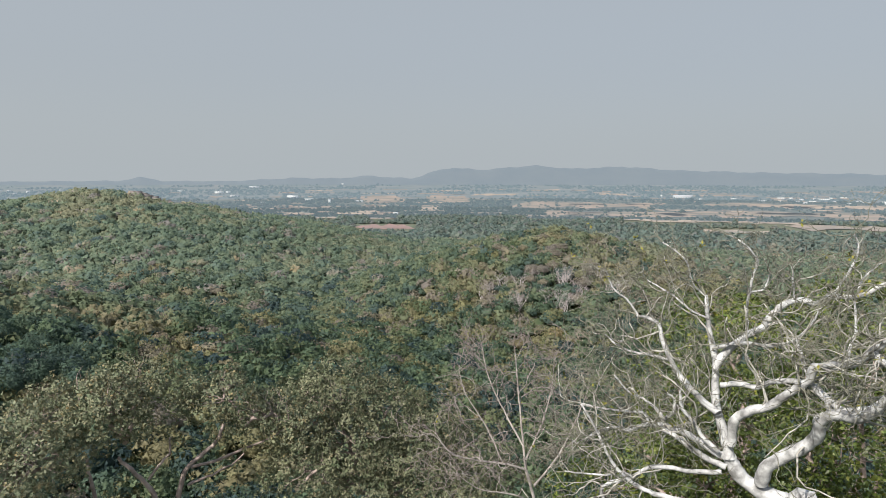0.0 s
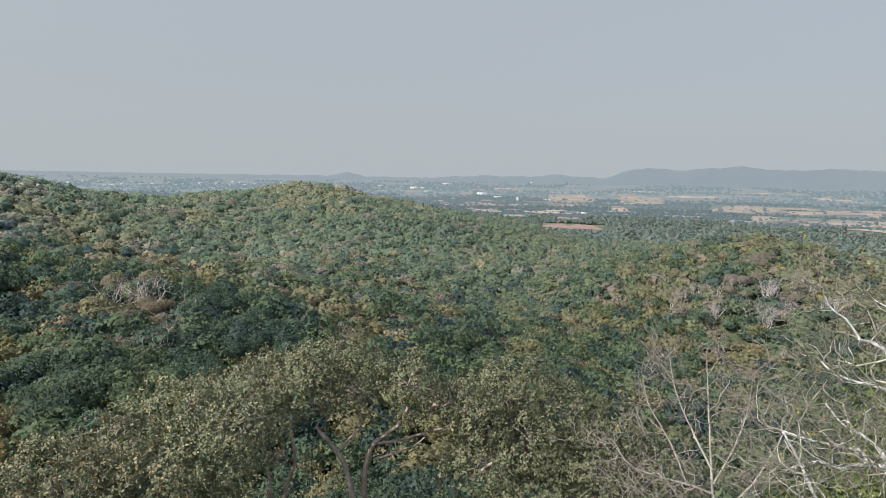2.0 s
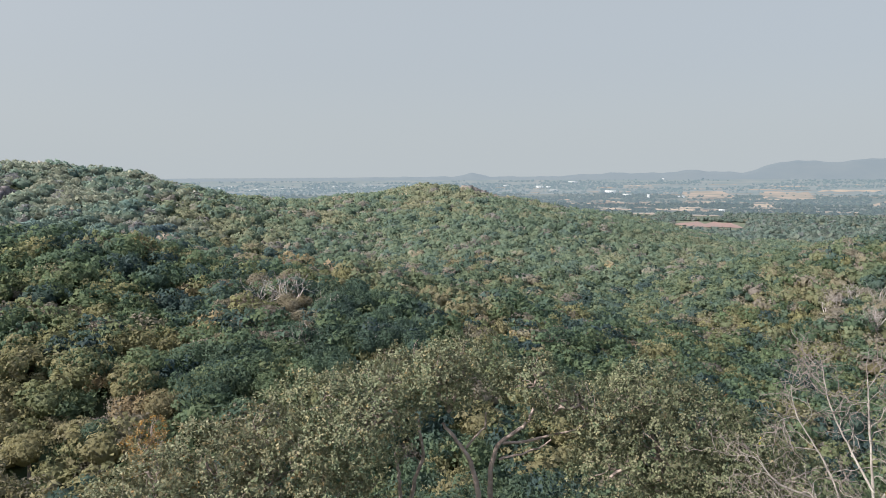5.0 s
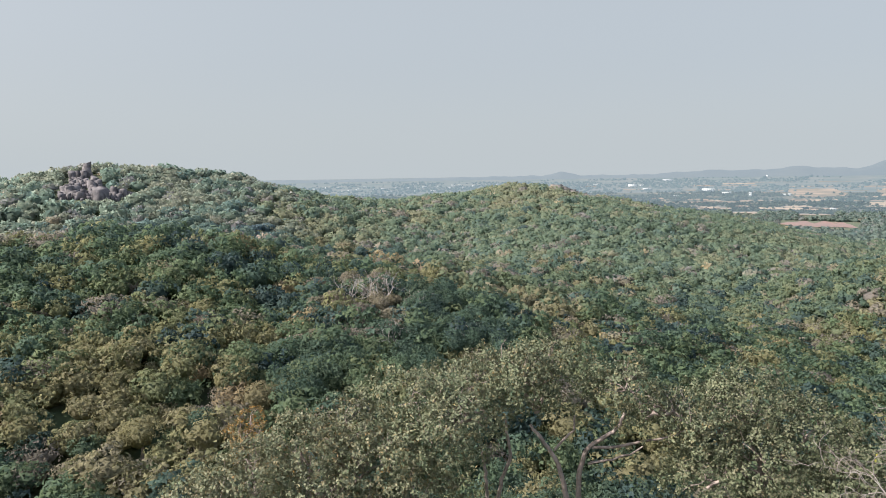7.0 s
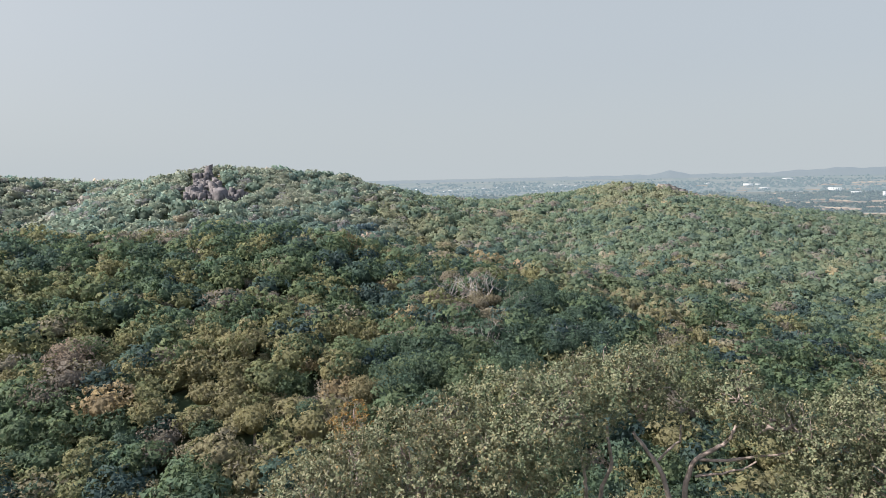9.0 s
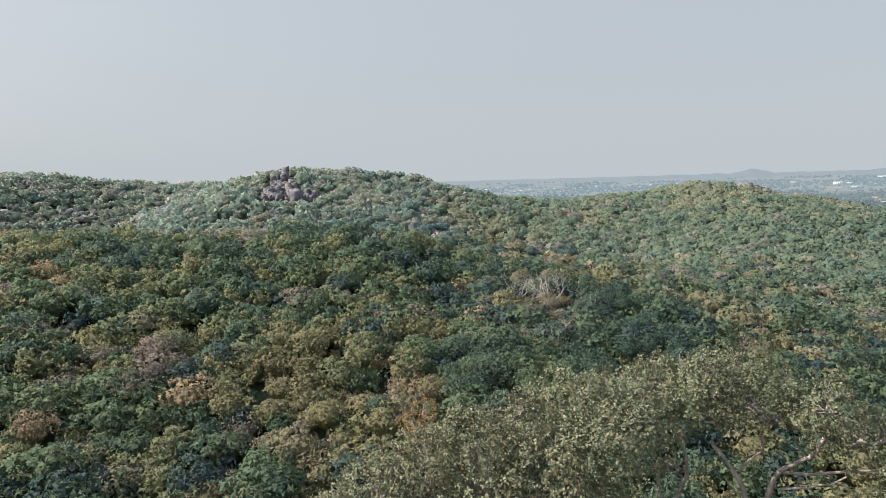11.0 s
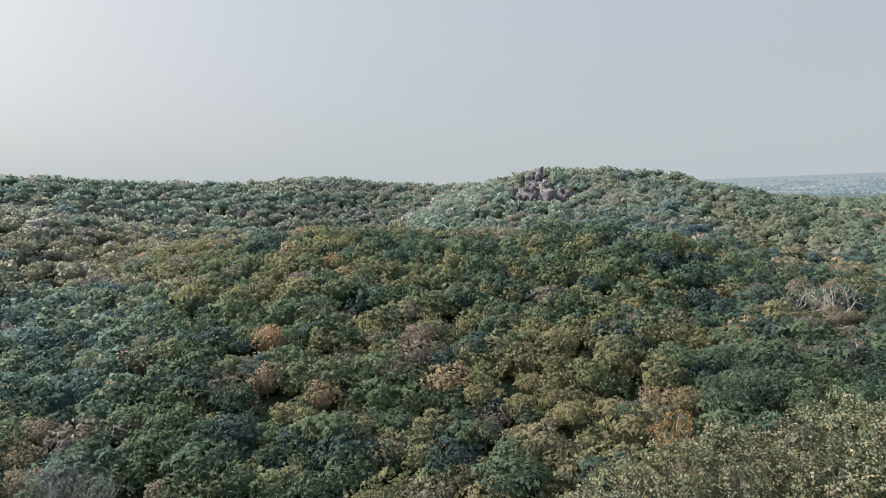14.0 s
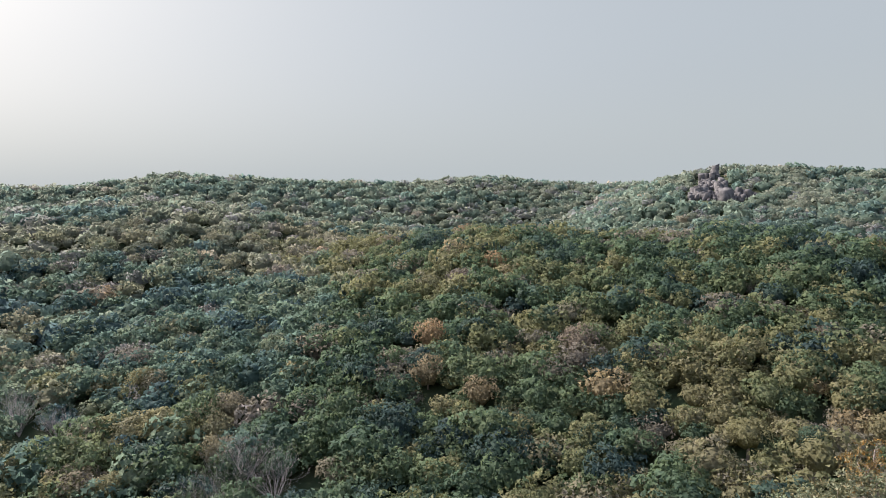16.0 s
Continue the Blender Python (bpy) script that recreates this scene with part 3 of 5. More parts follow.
far_shapes = [[tree_shape(rng, 4, 4, 0.5, flat=0.7, core=(3, 4), rag=1.2, knob=(0.32, 0.5), crisp=0.1) for _ in range(10)]]


def forest(name, label, cell, r0, r1, shapes, mat, size, seed, sector=(-60, 200)):
    g = np.random.default_rng(seed)
    x, y, z = scatter(cell, r0 - (120 if r0 == 215 else 50), r1 + 50, g)
    # neighbouring stands run into one another
    r = np.hypot(x, y)
    shift = 16 * np.sin(x * 0.031 + 2 * np.sin(y * 0.017)) + 10 * np.sin(y * 0.06 + x * 0.043)
    a = np.degrees(np.arctan2(-x, y))
    behind = np.interp(a, (5, 27, 30, 35, 39, 42, 48, 55, 61, 75, 85, 92, 105), (0, -80, -78, -68, -60, -54, -48, -42, -32, -20, -8, -4, -32))
    calm = np.interp(a, (20, 28, 90, 100), (1.0, 0.12, 0.12, 1.0))
    inner, outer = r0 + behind * (r0 == 215), r1 + behind * (r1 == 215)
    loose = (g.uniform(-28, 28, len(x)) + shift) * calm        # the painted haze sets in sharply behind the knoll's crest
    ok = (r + loose * (r0 > 80) > inner - 4 * (r0 > 80)) & (r + loose < outer)
    a = a + 3.0 * np.sin(r * 0.05) + g.uniform(-2, 2, len(x))
    ok &= (a > sector[0]) & (a < sector[1])
    if r0 > 600:
        ok &= clear_of_fields(x, y)
        # glades in the valley woods
        ok &= patchiness(x, y, 0.008, 5.5) + 0.5 * patchiness(x, y, 0.03, 2.5) > -0.22 - 0.3 * (r < 800)
    x, y, z = x[ok], y[ok], z[ok]
    kind, tone, rel = species(x, y, g)
    if r0 > 290:         # far stands: tones drawn together, for less speckle
        tone = np.where(tone < 0.55, 0.33 + 0.55 * (tone - 0.33), tone)
    if r0 == 74:         # a dry stand at the end of the slope
        dry = (a[ok] > 106) & (g.uniform(0, 1, len(x)) < 0.7)
        tone = np.where(dry, g.uniform(0.38, 0.52, len(x)), tone)
    if r0 == 215:        # the dry hill across the valley carries more olive and feathery trees
        dry = (np.degrees(np.arctan2(-x, y)) < 1) & (g.uniform(0, 1, len(x)) < 0.6)
        kind = np.where(dry & (g.uniform(0, 1, len(x)) < 0.6), 2, kind)
        tone = np.where(dry, np.clip(tone + g.uniform(0.02, 0.14, len(x)), 0, 0.6), tone)
    radius = size * rel
    tall = g.uniform(0.3, 2.0, len(x)) if r0 < 300 else g.uniform(0.0, 1.2, len(x))
    b = Buf()
    plant(b, shapes, x, y, z, kind, tone, radius, tall, g)
    return tagged(new(name, b.mesh(name, mat)), label, "woodland", kind="stuff")


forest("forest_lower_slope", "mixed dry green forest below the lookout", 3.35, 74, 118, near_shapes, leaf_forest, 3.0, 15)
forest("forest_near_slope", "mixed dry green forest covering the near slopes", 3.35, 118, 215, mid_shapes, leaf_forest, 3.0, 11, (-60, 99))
# each farther stand takes a leaf colour with more haze painted in
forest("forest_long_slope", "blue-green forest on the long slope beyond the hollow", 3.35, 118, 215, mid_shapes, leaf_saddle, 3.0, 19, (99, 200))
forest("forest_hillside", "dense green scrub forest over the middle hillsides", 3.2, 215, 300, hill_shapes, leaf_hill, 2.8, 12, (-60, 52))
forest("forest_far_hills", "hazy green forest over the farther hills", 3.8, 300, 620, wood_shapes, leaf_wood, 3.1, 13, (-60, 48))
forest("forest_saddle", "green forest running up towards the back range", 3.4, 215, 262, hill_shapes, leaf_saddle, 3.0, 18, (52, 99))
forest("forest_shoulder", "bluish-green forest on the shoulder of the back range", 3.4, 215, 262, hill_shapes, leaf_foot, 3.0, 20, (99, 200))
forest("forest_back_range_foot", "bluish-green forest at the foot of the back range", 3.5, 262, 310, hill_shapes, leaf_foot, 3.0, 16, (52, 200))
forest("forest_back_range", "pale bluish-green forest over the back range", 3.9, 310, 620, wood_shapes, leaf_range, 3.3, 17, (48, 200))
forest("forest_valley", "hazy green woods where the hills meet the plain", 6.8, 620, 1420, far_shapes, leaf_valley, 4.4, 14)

# ---- trees near the lookout ----


def rosettes(buf, c, nrm, length, per, rng, tone, spread=0.9, droop=0.35, slim=0.58):
    """Bunches of long leaves, each bunch round one twig's end."""
    n = len(c)
    c, nrm, tone = np.repeat(c, per, 0), np.repeat(nrm, per, 0), np.repeat(tone, per)
    d = nrm * 0.5 + rng.normal(0, spread * 0.6, (n * per, 3))
    d[:, 2] -= droop * rng.uniform(0.2, 1.4, n * per)
    d /= np.linalg.norm(d, axis=1)[:, None] + 1e-9
    up = nrm * 0.7 + rng.normal(0, 0.45, (n * per, 3))
    b = np.cross(d, up)
    b /= np.linalg.norm(b, axis=1)[:, None] + 1e-9
    nn = np.cross(b, d)
    s = (length * rng.uniform(0.6, 1.3, n * per))[:, None]
    base = c + d * s * 0.25
    mid = base + d * s * 0.5 - nn * s * 0.05
    tip = base + d * s - nn * s * 0.22
    w = b * s * slim * 0.5
    v = np.stack([base, mid + w, tip, mid - w], 1).reshape(-1, 3)
    f = np.arange(4 * n * per).reshape(-1, 4)
    leaf = np.repeat(0.6 * np.repeat(rng.uniform(0, 1, n), per) + 0.4 * rng.uniform(0, 1, n * per), 4)
    side = np.where((nn * nrm).sum(1) < 0, -1.0, 1.0)[:, None]
    soft = nn * side + nrm * 0.8
    soft /= np.linalg.norm(soft, axis=1)[:, None] + 1e-9
    f = np.where(np.repeat(side < 0, 4, 1), f[:, ::-1], f)
    buf.soft[buf.n] = np.repeat(soft, 4, 0)
    buf.v.append(v.astype(np.float32))
    buf.f4.append(f.astype(np.int32) + buf.n)
    buf.tone.append(np.repeat(np.clip(tone + rng.normal(0, 0.09, n * per), 0, 1), 4).astype(np.float32))
    buf.leaf.append(leaf.astype(np.float32))
    buf.n += len(v)


def curve_to(a, b, sag, rng, steps=7):
    """A crooked limb from a to b."""
    a, b = np.array(a, dtype=float), np.array(b, dtype=float)
    t = np.linspace(0, 1, steps)[:, None]
    p = a + (b - a) * t + np.array((0, 0, sag)) * np.sin(t * math.pi)
    p[1:-1] += rng.normal(0, 0.045 * np.linalg.norm(b - a), (steps - 2, 3))
    return p


def leafy_tree(name, label, base, forks, boughs, mat, bark, rng, leaf=0.070, per=9, density=120, tone=0.4, stem=0.11, group="trees below the lookout", stems=()):
    """A broad-leaved tree: stems from the base to its forks, limbs to every bough, and bunches of leaves over the boughs.
    base: (az, r); forks: (az, el, r); boughs: (az, el, r, radius)."""
    p = place(base[0], 0, base[1])
    p.z = height(p.x, p.y) - 0.1
    tree = thing(name, p, label, "tree", group)
    fp = [place(*q) for q in forks]
    for line, r0, r1 in stems:
        b = Buf()
        pts = np.array([place(*q) - p for q in line])
        t = np.linspace(0, len(pts) - 1, 4 * len(pts) - 3)
        pts = np.column_stack([np.interp(t, np.arange(len(pts)), pts[:, i]) for i in range(3)])
        pts[1:-1] = 0.5 * pts[1:-1] + 0.25 * (pts[:-2] + pts[2:]) + rng.normal(0, 0.012, (len(pts) - 2, 3))
        tube(b, pts, 0.75 * np.linspace(r0, r1, len(pts)) * (1 + rng.normal(0, 0.05, len(pts))), 8)
        part("stem", b.mesh("stem", bark, True), tree)
    for q in () if stems else fp:
        b = Buf()
        pts = curve_to((0, 0, 0), q - p, 0.0, rng)
        tube(b, pts, np.linspace(stem, stem * 0.62, len(pts)), 8)
        part("trunk", b.mesh("trunk", bark, True), tree)
    b = Buf()
    twigs = []
    for a, e, r, rad in boughs:
        c = place(a, e, r)
        q = min(fp, key=lambda o: (o - c).length)
        pts = curve_to(q - p, c - p + Vector((0, 0, rad * 0.1)), 0.25, rng)
        one = Buf()
        tube(one, pts, np.linspace(stem * 0.6, stem * 0.2, len(pts)), 6)
        part("limb", one.mesh("limb", bark, True), tree)
        for _ in range(9):
            i = int(rng.integers(3, 7))
            d = rng.normal(0, 1, 3) + np.array((0, 0, 0.7))
            grow(b, pts[i], d, rad * 0.55, stem * 0.16, 1, rng, twigs, wiggle=0.25, kids=3, thin=0.45, sides=4)
    tagged(part("twig_spray", b.mesh("twig_spray", bark, True), tree), kind="stuff")
    b = Buf()
    for a, e, r, rad in boughs:
        c = np.array(place(a, e, r) - p)
        n = int(density * rad * rad * 4 * math.pi * 0.62)
        d = rng.normal(0, 1, (n, 3))
        d[:, 2] = d[:, 2] * 0.8 + 0.35
        d /= np.linalg.norm(d, axis=1)[:, None]
        # lobes and gaps make the outline uneven
        lobe = np.array([noise.noise(Vector(q * 2.3) + Vector((a, e, r))) for q in d])
        knob = np.array([noise.noise(Vector(q * 5.2) + Vector((e, r, a))) for q in d])
        keep = (lobe > -0.36 + rng.normal(0, 0.1, n)) & (knob > -0.16 + rng.normal(0, 0.08, n))
        d, lobe, knob = d[keep], lobe[keep], knob[keep]
        rr = rad * (0.86 + 0.34 * lobe + 0.36 * knob + rng.normal(0, 0.05, len(d)) - 0.28 * rng.uniform(0, 1, len(d)) ** 3)
        pos = c + d * rr[:, None] * np.array((1.12, 1.12, 0.9))
        rosettes(b, pos, d, leaf, per, rng, np.full(len(d), tone) + rng.normal(0, 0.1, len(d)))
    part("crown", b.mesh("crown", mat), tree)
    return tree


rng = np.random.default_rng(21)
leafy_tree("umbrella_tree", "dusty olive broad-leaved tree with crooked brown forking limbs", (23, 17.5),
           [(17.6, -20.5, 16.9), (27.0, -20.6, 16.8), (31.5, -21.5, 16.5), (21.5, -20.5, 17)],
           [(25.5, -17.4, 17.2, 1.15), (29.5, -18.3, 17, 1.25), (34, -19.4, 16.6, 1.25), (38.5, -20.3, 16.2, 1.25), (19.5, -18.5, 17, 0.95), (16, -20.1, 17.2, 0.85),
            (28, -18.0, 16.2, 0.9), (34, -21.9, 15.2, 1.0), (36.5, -23.6, 14.8, 1.15), (13, -21.5, 17, 0.8)],
           leaf_dusty, bark_brown, rng, stems=[
    ([(31.6, -28.0, 16.4), (31.6, -26.3, 16.4), (31.8, -25.0, 16.4), (32.0, -23.9, 16.4)], 0.07, 0.05),
    ([(30.6, -28.0, 16.3), (30.2, -26.1, 16.3), (29.3, -24.1, 16.3), (29.8, -22.2, 16.3), (29.8, -21.2, 16.3)], 0.075, 0.045),
    ([(24.3, -27.7, 16.3), (24.6, -25.8, 16.3), (25.6, -23.7, 16.3), (27.0, -22.3, 16.3), (27.6, -21.6, 16.3)], 0.1, 0.05),
    ([(25.4, -23.6, 16.4), (24.6, -22.7, 16.4), (23.7, -21.9, 16.4), (23.6, -20.7, 16.4)], 0.045, 0.03),
    ([(23.2, -27.6, 16.6), (23.2, -25.5, 16.6), (22.6, -23.3, 16.6), (20.7, -22.1, 16.6), (19.9, -21.5, 16.6), (19.3, -20.2, 16.6)], 0.1, 0.05),
    ([(22.1, -23.2, 17.0), (20.0, -23.0, 17.0), (17.7, -22.3, 17.0), (15.4, -21.8, 17.0), (14.1, -21.0, 17.0)], 0.06, 0.03),
    ([(22.4, -24.5, 16.7), (20.9, -24.1, 16.7), (18.8, -23.5, 16.7), (17.7, -22.7, 16.7)], 0.05, 0.025),
    ([(12.6, -25.4, 16.6), (11.6, -24.7, 16.6), (11.0, -24.3, 16.6), (10.9, -23.3, 16.6)], 0.06, 0.04),])
leafy_tree("broadleaf_tree", "grey-green broad-leaved tree with a rounded dense crown", (8, 18.5), [(9, -26, 18), (5, -27, 18)],
           [(9.3, -18.8, 18.2, 1.2), (12.8, -20.2, 18, 1.15), (5.2, -20.5, 18.2, 1.15), (1.2, -22.1, 18, 1.15), (8, -23.1, 17.2, 1.2), (12.5, -24.9, 17, 1.1), (3, -25.1, 17, 1.2),
            (-2, -24.2, 18, 1.15), (-1, -27.4, 17, 1.2), (7, -27.4, 16.6, 1.2)],
           leaf_dusty, bark_brown, rng, tone=0.26)
leafy_tree("spreading_tree", "dusty olive spreading tree with dry curled leaves", (49, 15), [(47, -29, 14.6), (53, -30, 14)],
           [(43.5, -22.5, 15.4, 1.15), (48.5, -23.6, 15, 1.15), (53, -25.2, 14.6, 1.15), (57, -27.4, 14.2, 1.15), (60.5, -30.1, 13.6, 1.15), (41, -25.1, 14.6, 1.15), (46.5, -27.2, 14.2, 1.2),
            (52, -29.4, 13.6, 1.2), (38, -28.1, 14.2, 1.1), (42, -30.1, 13.6, 1.2), (57, -31.6, 13.2, 1.2), (64, -32.6, 13, 1.1)],
           leaf_dusty, bark_brown, rng, tone=0.42)
leafy_tree("fresh_green_tree", "fresh green tree with dense glossy leaves behind pale branches", (-28, 13), [(-26, -27, 12.8), (-32, -27, 12.8)],
           [(-24, -13.6, 13.4, 1.3), (-29, -13.2, 13.4, 1.35), (-34.5, -12.6, 13.4, 1.4), (-21, -18.2, 13.2, 1.15), (-26, -20, 12.6, 1.3), (-32, -20, 12.6, 1.35), (-37.5, -19.5, 12.6, 1.4),
            (-18, -23.2, 12.6, 1.05), (-23, -25.2, 12.2, 1.2), (-29, -26, 12, 1.25), (-36, -26, 12, 1.3), (-14.5, -26.5, 12.6, 0.95)],
           leaf_bright, bark_brown, rng, leaf=0.075, tone=0.36, per=9, density=66)
leafy_tree("orange_bush", "small tree with withered orange leaves", (52.8, 24), [(52.8, -24, 24)],
           [(52.6, -20.0, 24, 0.5), (53.7, -21.0, 24, 0.5), (51.8, -21.2, 24, 0.45), (53.0, -22.4, 23.6, 0.6)], leaf_dusty, bark_brown, rng, tone=0.78, density=60, stem=0.08)

PALE_LIMBS = {}


def limb(key, r0, r1, *nodes):
    """One limb of the white-barked tree: its two radii and where it bends, as (az, el, r)."""
    PALE_LIMBS[key] = (nodes, r0, r1)


limb("trunk", 0.150, 0.103, (-31.2, -25.8, 8.55), (-29.3, -24.5, 8.60), (-27.3, -24.1, 8.58), (-25.6, -23.2, 8.57), (-24.7, -21.9, 8.55))
limb("upright", 0.092, 0.026, (-24.7, -22.2, 8.50), (-24.4, -20.7, 8.58), (-23.5, -18.1, 8.66), (-23.3, -14.9, 8.74), (-22.7, -12.1, 8.82), (-22.4, -9.6, 8.90))
limb("left_rise", 0.052, 0.020, (-23.8, -18.8, 8.50), (-22.5, -18.0, 8.58), (-20.4, -16.0, 8.66), (-19.1, -13.5, 8.74), (-18.6, -12.0, 8.82), (-16.9, -11.5, 8.90))
limb("left_twig", 0.023, 0.011, (-19.8, -15.0, 8.75), (-18.5, -14.8, 8.83), (-16.0, -14.4, 8.92), (-14.3, -13.3, 9.00))
limb("far_bough", 0.063, 0.032, (-23.3, -15.4, 8.60), (-23.9, -14.2, 8.67), (-25.6, -12.4, 8.73), (-26.7, -11.7, 8.80), (-27.4, -10.5, 8.87), (-28.8, -9.4, 8.93), (-30.3, -9.5, 9.00), (-31.3, -8.9, 9.07), (-33.0, -8.7, 9.13), (-34.7, -7.6, 9.20))
limb("bough_spur", 0.017, 0.009, (-28.8, -9.4, 8.95), (-28.7, -8.4, 8.97), (-28.5, -6.8, 9.00))
limb("middle_bough", 0.029, 0.014, (-23.4, -13.6, 8.60), (-25.5, -13.1, 8.60), (-27.3, -13.1, 8.60), (-28.9, -12.5, 8.60), (-30.0, -11.3, 8.60), (-30.5, -10.1, 8.60))
limb("link", 0.026, 0.026, (-29.1, -12.4, 8.60), (-29.5, -13.5, 8.40), (-30.1, -15.1, 8.20))
limb("cross_bough", 0.037, 0.029, (-23.8, -16.6, 8.50), (-25.1, -16.3, 8.43), (-26.5, -16.4, 8.35), (-27.7, -15.8, 8.28), (-30.1, -15.6, 8.20), (-31.4, -16.4, 8.12), (-32.3, -17.1, 8.05), (-33.8, -16.9, 7.98), (-35.5, -16.1, 7.90))
limb("right_rise", 0.078, 0.040, (-24.8, -21.0, 8.45), (-25.0, -19.2, 8.37), (-26.1, -18.3, 8.28), (-27.5, -17.7, 8.20), (-28.7, -16.6, 8.12), (-30.2, -15.3, 8.03), (-30.5, -14.3, 7.95), (-33.0, -13.7, 7.87), (-34.2, -12.5, 7.78), (-35.2, -11.7, 7.70))
limb("right_fork", 0.040, 0.026, (-34.2, -12.5, 7.80), (-34.6, -13.2, 7.70), (-35.4, -13.5, 7.60))
limb("right_bough", 0.103, 0.063, (-27.2, -23.5, 8.50), (-27.7, -22.1, 8.39), (-30.2, -20.2, 8.28), (-31.0, -19.2, 8.16), (-31.1, -18.2, 8.05), (-32.2, -17.6, 7.94), (-33.4, -17.6, 7.82), (-34.4, -17.0, 7.71), (-35.5, -15.6, 7.60))
limb("right_link", 0.032, 0.029, (-31.7, -17.7, 8.10), (-31.4, -16.7, 8.10), (-30.7, -16.1, 8.10), (-30.2, -15.3, 8.10))
limb("low_left", 0.063, 0.023, (-24.6, -22.1, 8.50), (-23.1, -21.5, 8.57), (-21.5, -20.8, 8.64), (-20.1, -20.4, 8.71), (-18.2, -20.3, 8.79), (-16.6, -21.0, 8.86), (-15.0, -20.9, 8.93), (-13.0, -21.9, 9.00))
limb("low_left_fork", 0.023, 0.011, (-18.2, -20.3, 8.75), (-17.8, -19.5, 8.84), (-16.5, -19.5, 8.93), (-14.1, -19.4, 9.01), (-11.3, -19.0, 9.10))
limb("low_left_rise", 0.026, 0.011, (-19.2, -20.3, 8.70), (-19.2, -19.4, 8.75), (-17.8, -18.4, 8.80), (-16.5, -17.9, 8.85), (-15.2, -16.6, 8.90))
limb("hook", 0.026, 0.014, (-19.5, -19.8, 8.65), (-20.2, -19.1, 8.63), (-20.2, -18.1, 8.62), (-19.6, -17.7, 8.60))
limb("lower_bough", 0.043, 0.032, (-24.5, -22.8, 8.50), (-22.6, -22.2, 8.52), (-20.6, -21.1, 8.53), (-19.4, -20.6, 8.55))
limb("bottom_left", 0.034, 0.023, (-24.2, -23.2, 8.45), (-22.0, -23.5, 8.42), (-18.7, -23.6, 8.40), (-17.0, -24.6, 8.38), (-15.2, -25.2, 8.35), (-14.4, -25.8, 8.33), (-14.7, -26.7, 8.30))
limb("bottom_fork", 0.020, 0.011, (-17.0, -24.6, 8.35), (-16.0, -24.3, 8.40), (-14.6, -24.7, 8.45), (-11.1, -24.7, 8.50))
limb("bottom_rise", 0.037, 0.014, (-21.1, -25.8, 8.20), (-18.8, -25.6, 8.25), (-17.2, -25.1, 8.30), (-15.8, -24.2, 8.35), (-14.8, -23.0, 8.40), (-13.8, -21.2, 8.45), (-12.4, -19.2, 8.50))
limb("inner_rise", 0.034, 0.017, (-23.9, -21.7, 8.40), (-22.6, -20.8, 8.43), (-21.8, -19.7, 8.45), (-20.8, -18.6, 8.47), (-20.7, -17.1, 8.50))
limb("high_spur", 0.020, 0.009, (-25.6, -12.4, 8.75), (-25.5, -10.8, 8.76), (-25.6, -9.2, 8.78), (-26.6, -8.7, 8.79), (-27.0, -7.5, 8.80))
limb("high_twig", 0.017, 0.009, (-25.6, -9.4, 8.80), (-25.8, -7.6, 8.83), (-26.1, -6.6, 8.85), (-25.3, -5.4, 8.88), (-23.9, -4.5, 8.90))
limb("right_spur", 0.023, 0.011, (-32.6, -13.8, 7.95), (-32.7, -12.5, 8.00), (-33.0, -11.3, 8.05), (-32.8, -9.1, 8.10))
limb("top_left", 0.017, 0.009, (-22.7, -11.4, 8.80), (-21.4, -10.9, 8.87), (-19.5, -9.5, 8.93), (-17.5, -8.4, 9.00))
limb("top_twig", 0.017, 0.009, (-22.4, -9.6, 8.90), (-21.3, -8.6, 8.97), (-20.6, -6.6, 9.03), (-18.8, -5.3, 9.10))
limb("outer_left", 0.017, 0.009, (-17.0, -11.5, 8.90), (-16.2, -10.4, 8.97), (-14.8, -9.2, 9.03), (-14.3, -7.9, 9.10))
limb("top_right", 0.017, 0.009, (-31.3, -8.9, 9.10), (-32.2, -7.2, 9.13), (-32.8, -5.3, 9.17), (-32.5, -4.1, 9.20))
limb("edge_right", 0.017, 0.009, (-33.0, -8.7, 9.15), (-33.2, -7.4, 9.18), (-34.3, -6.1, 9.20))


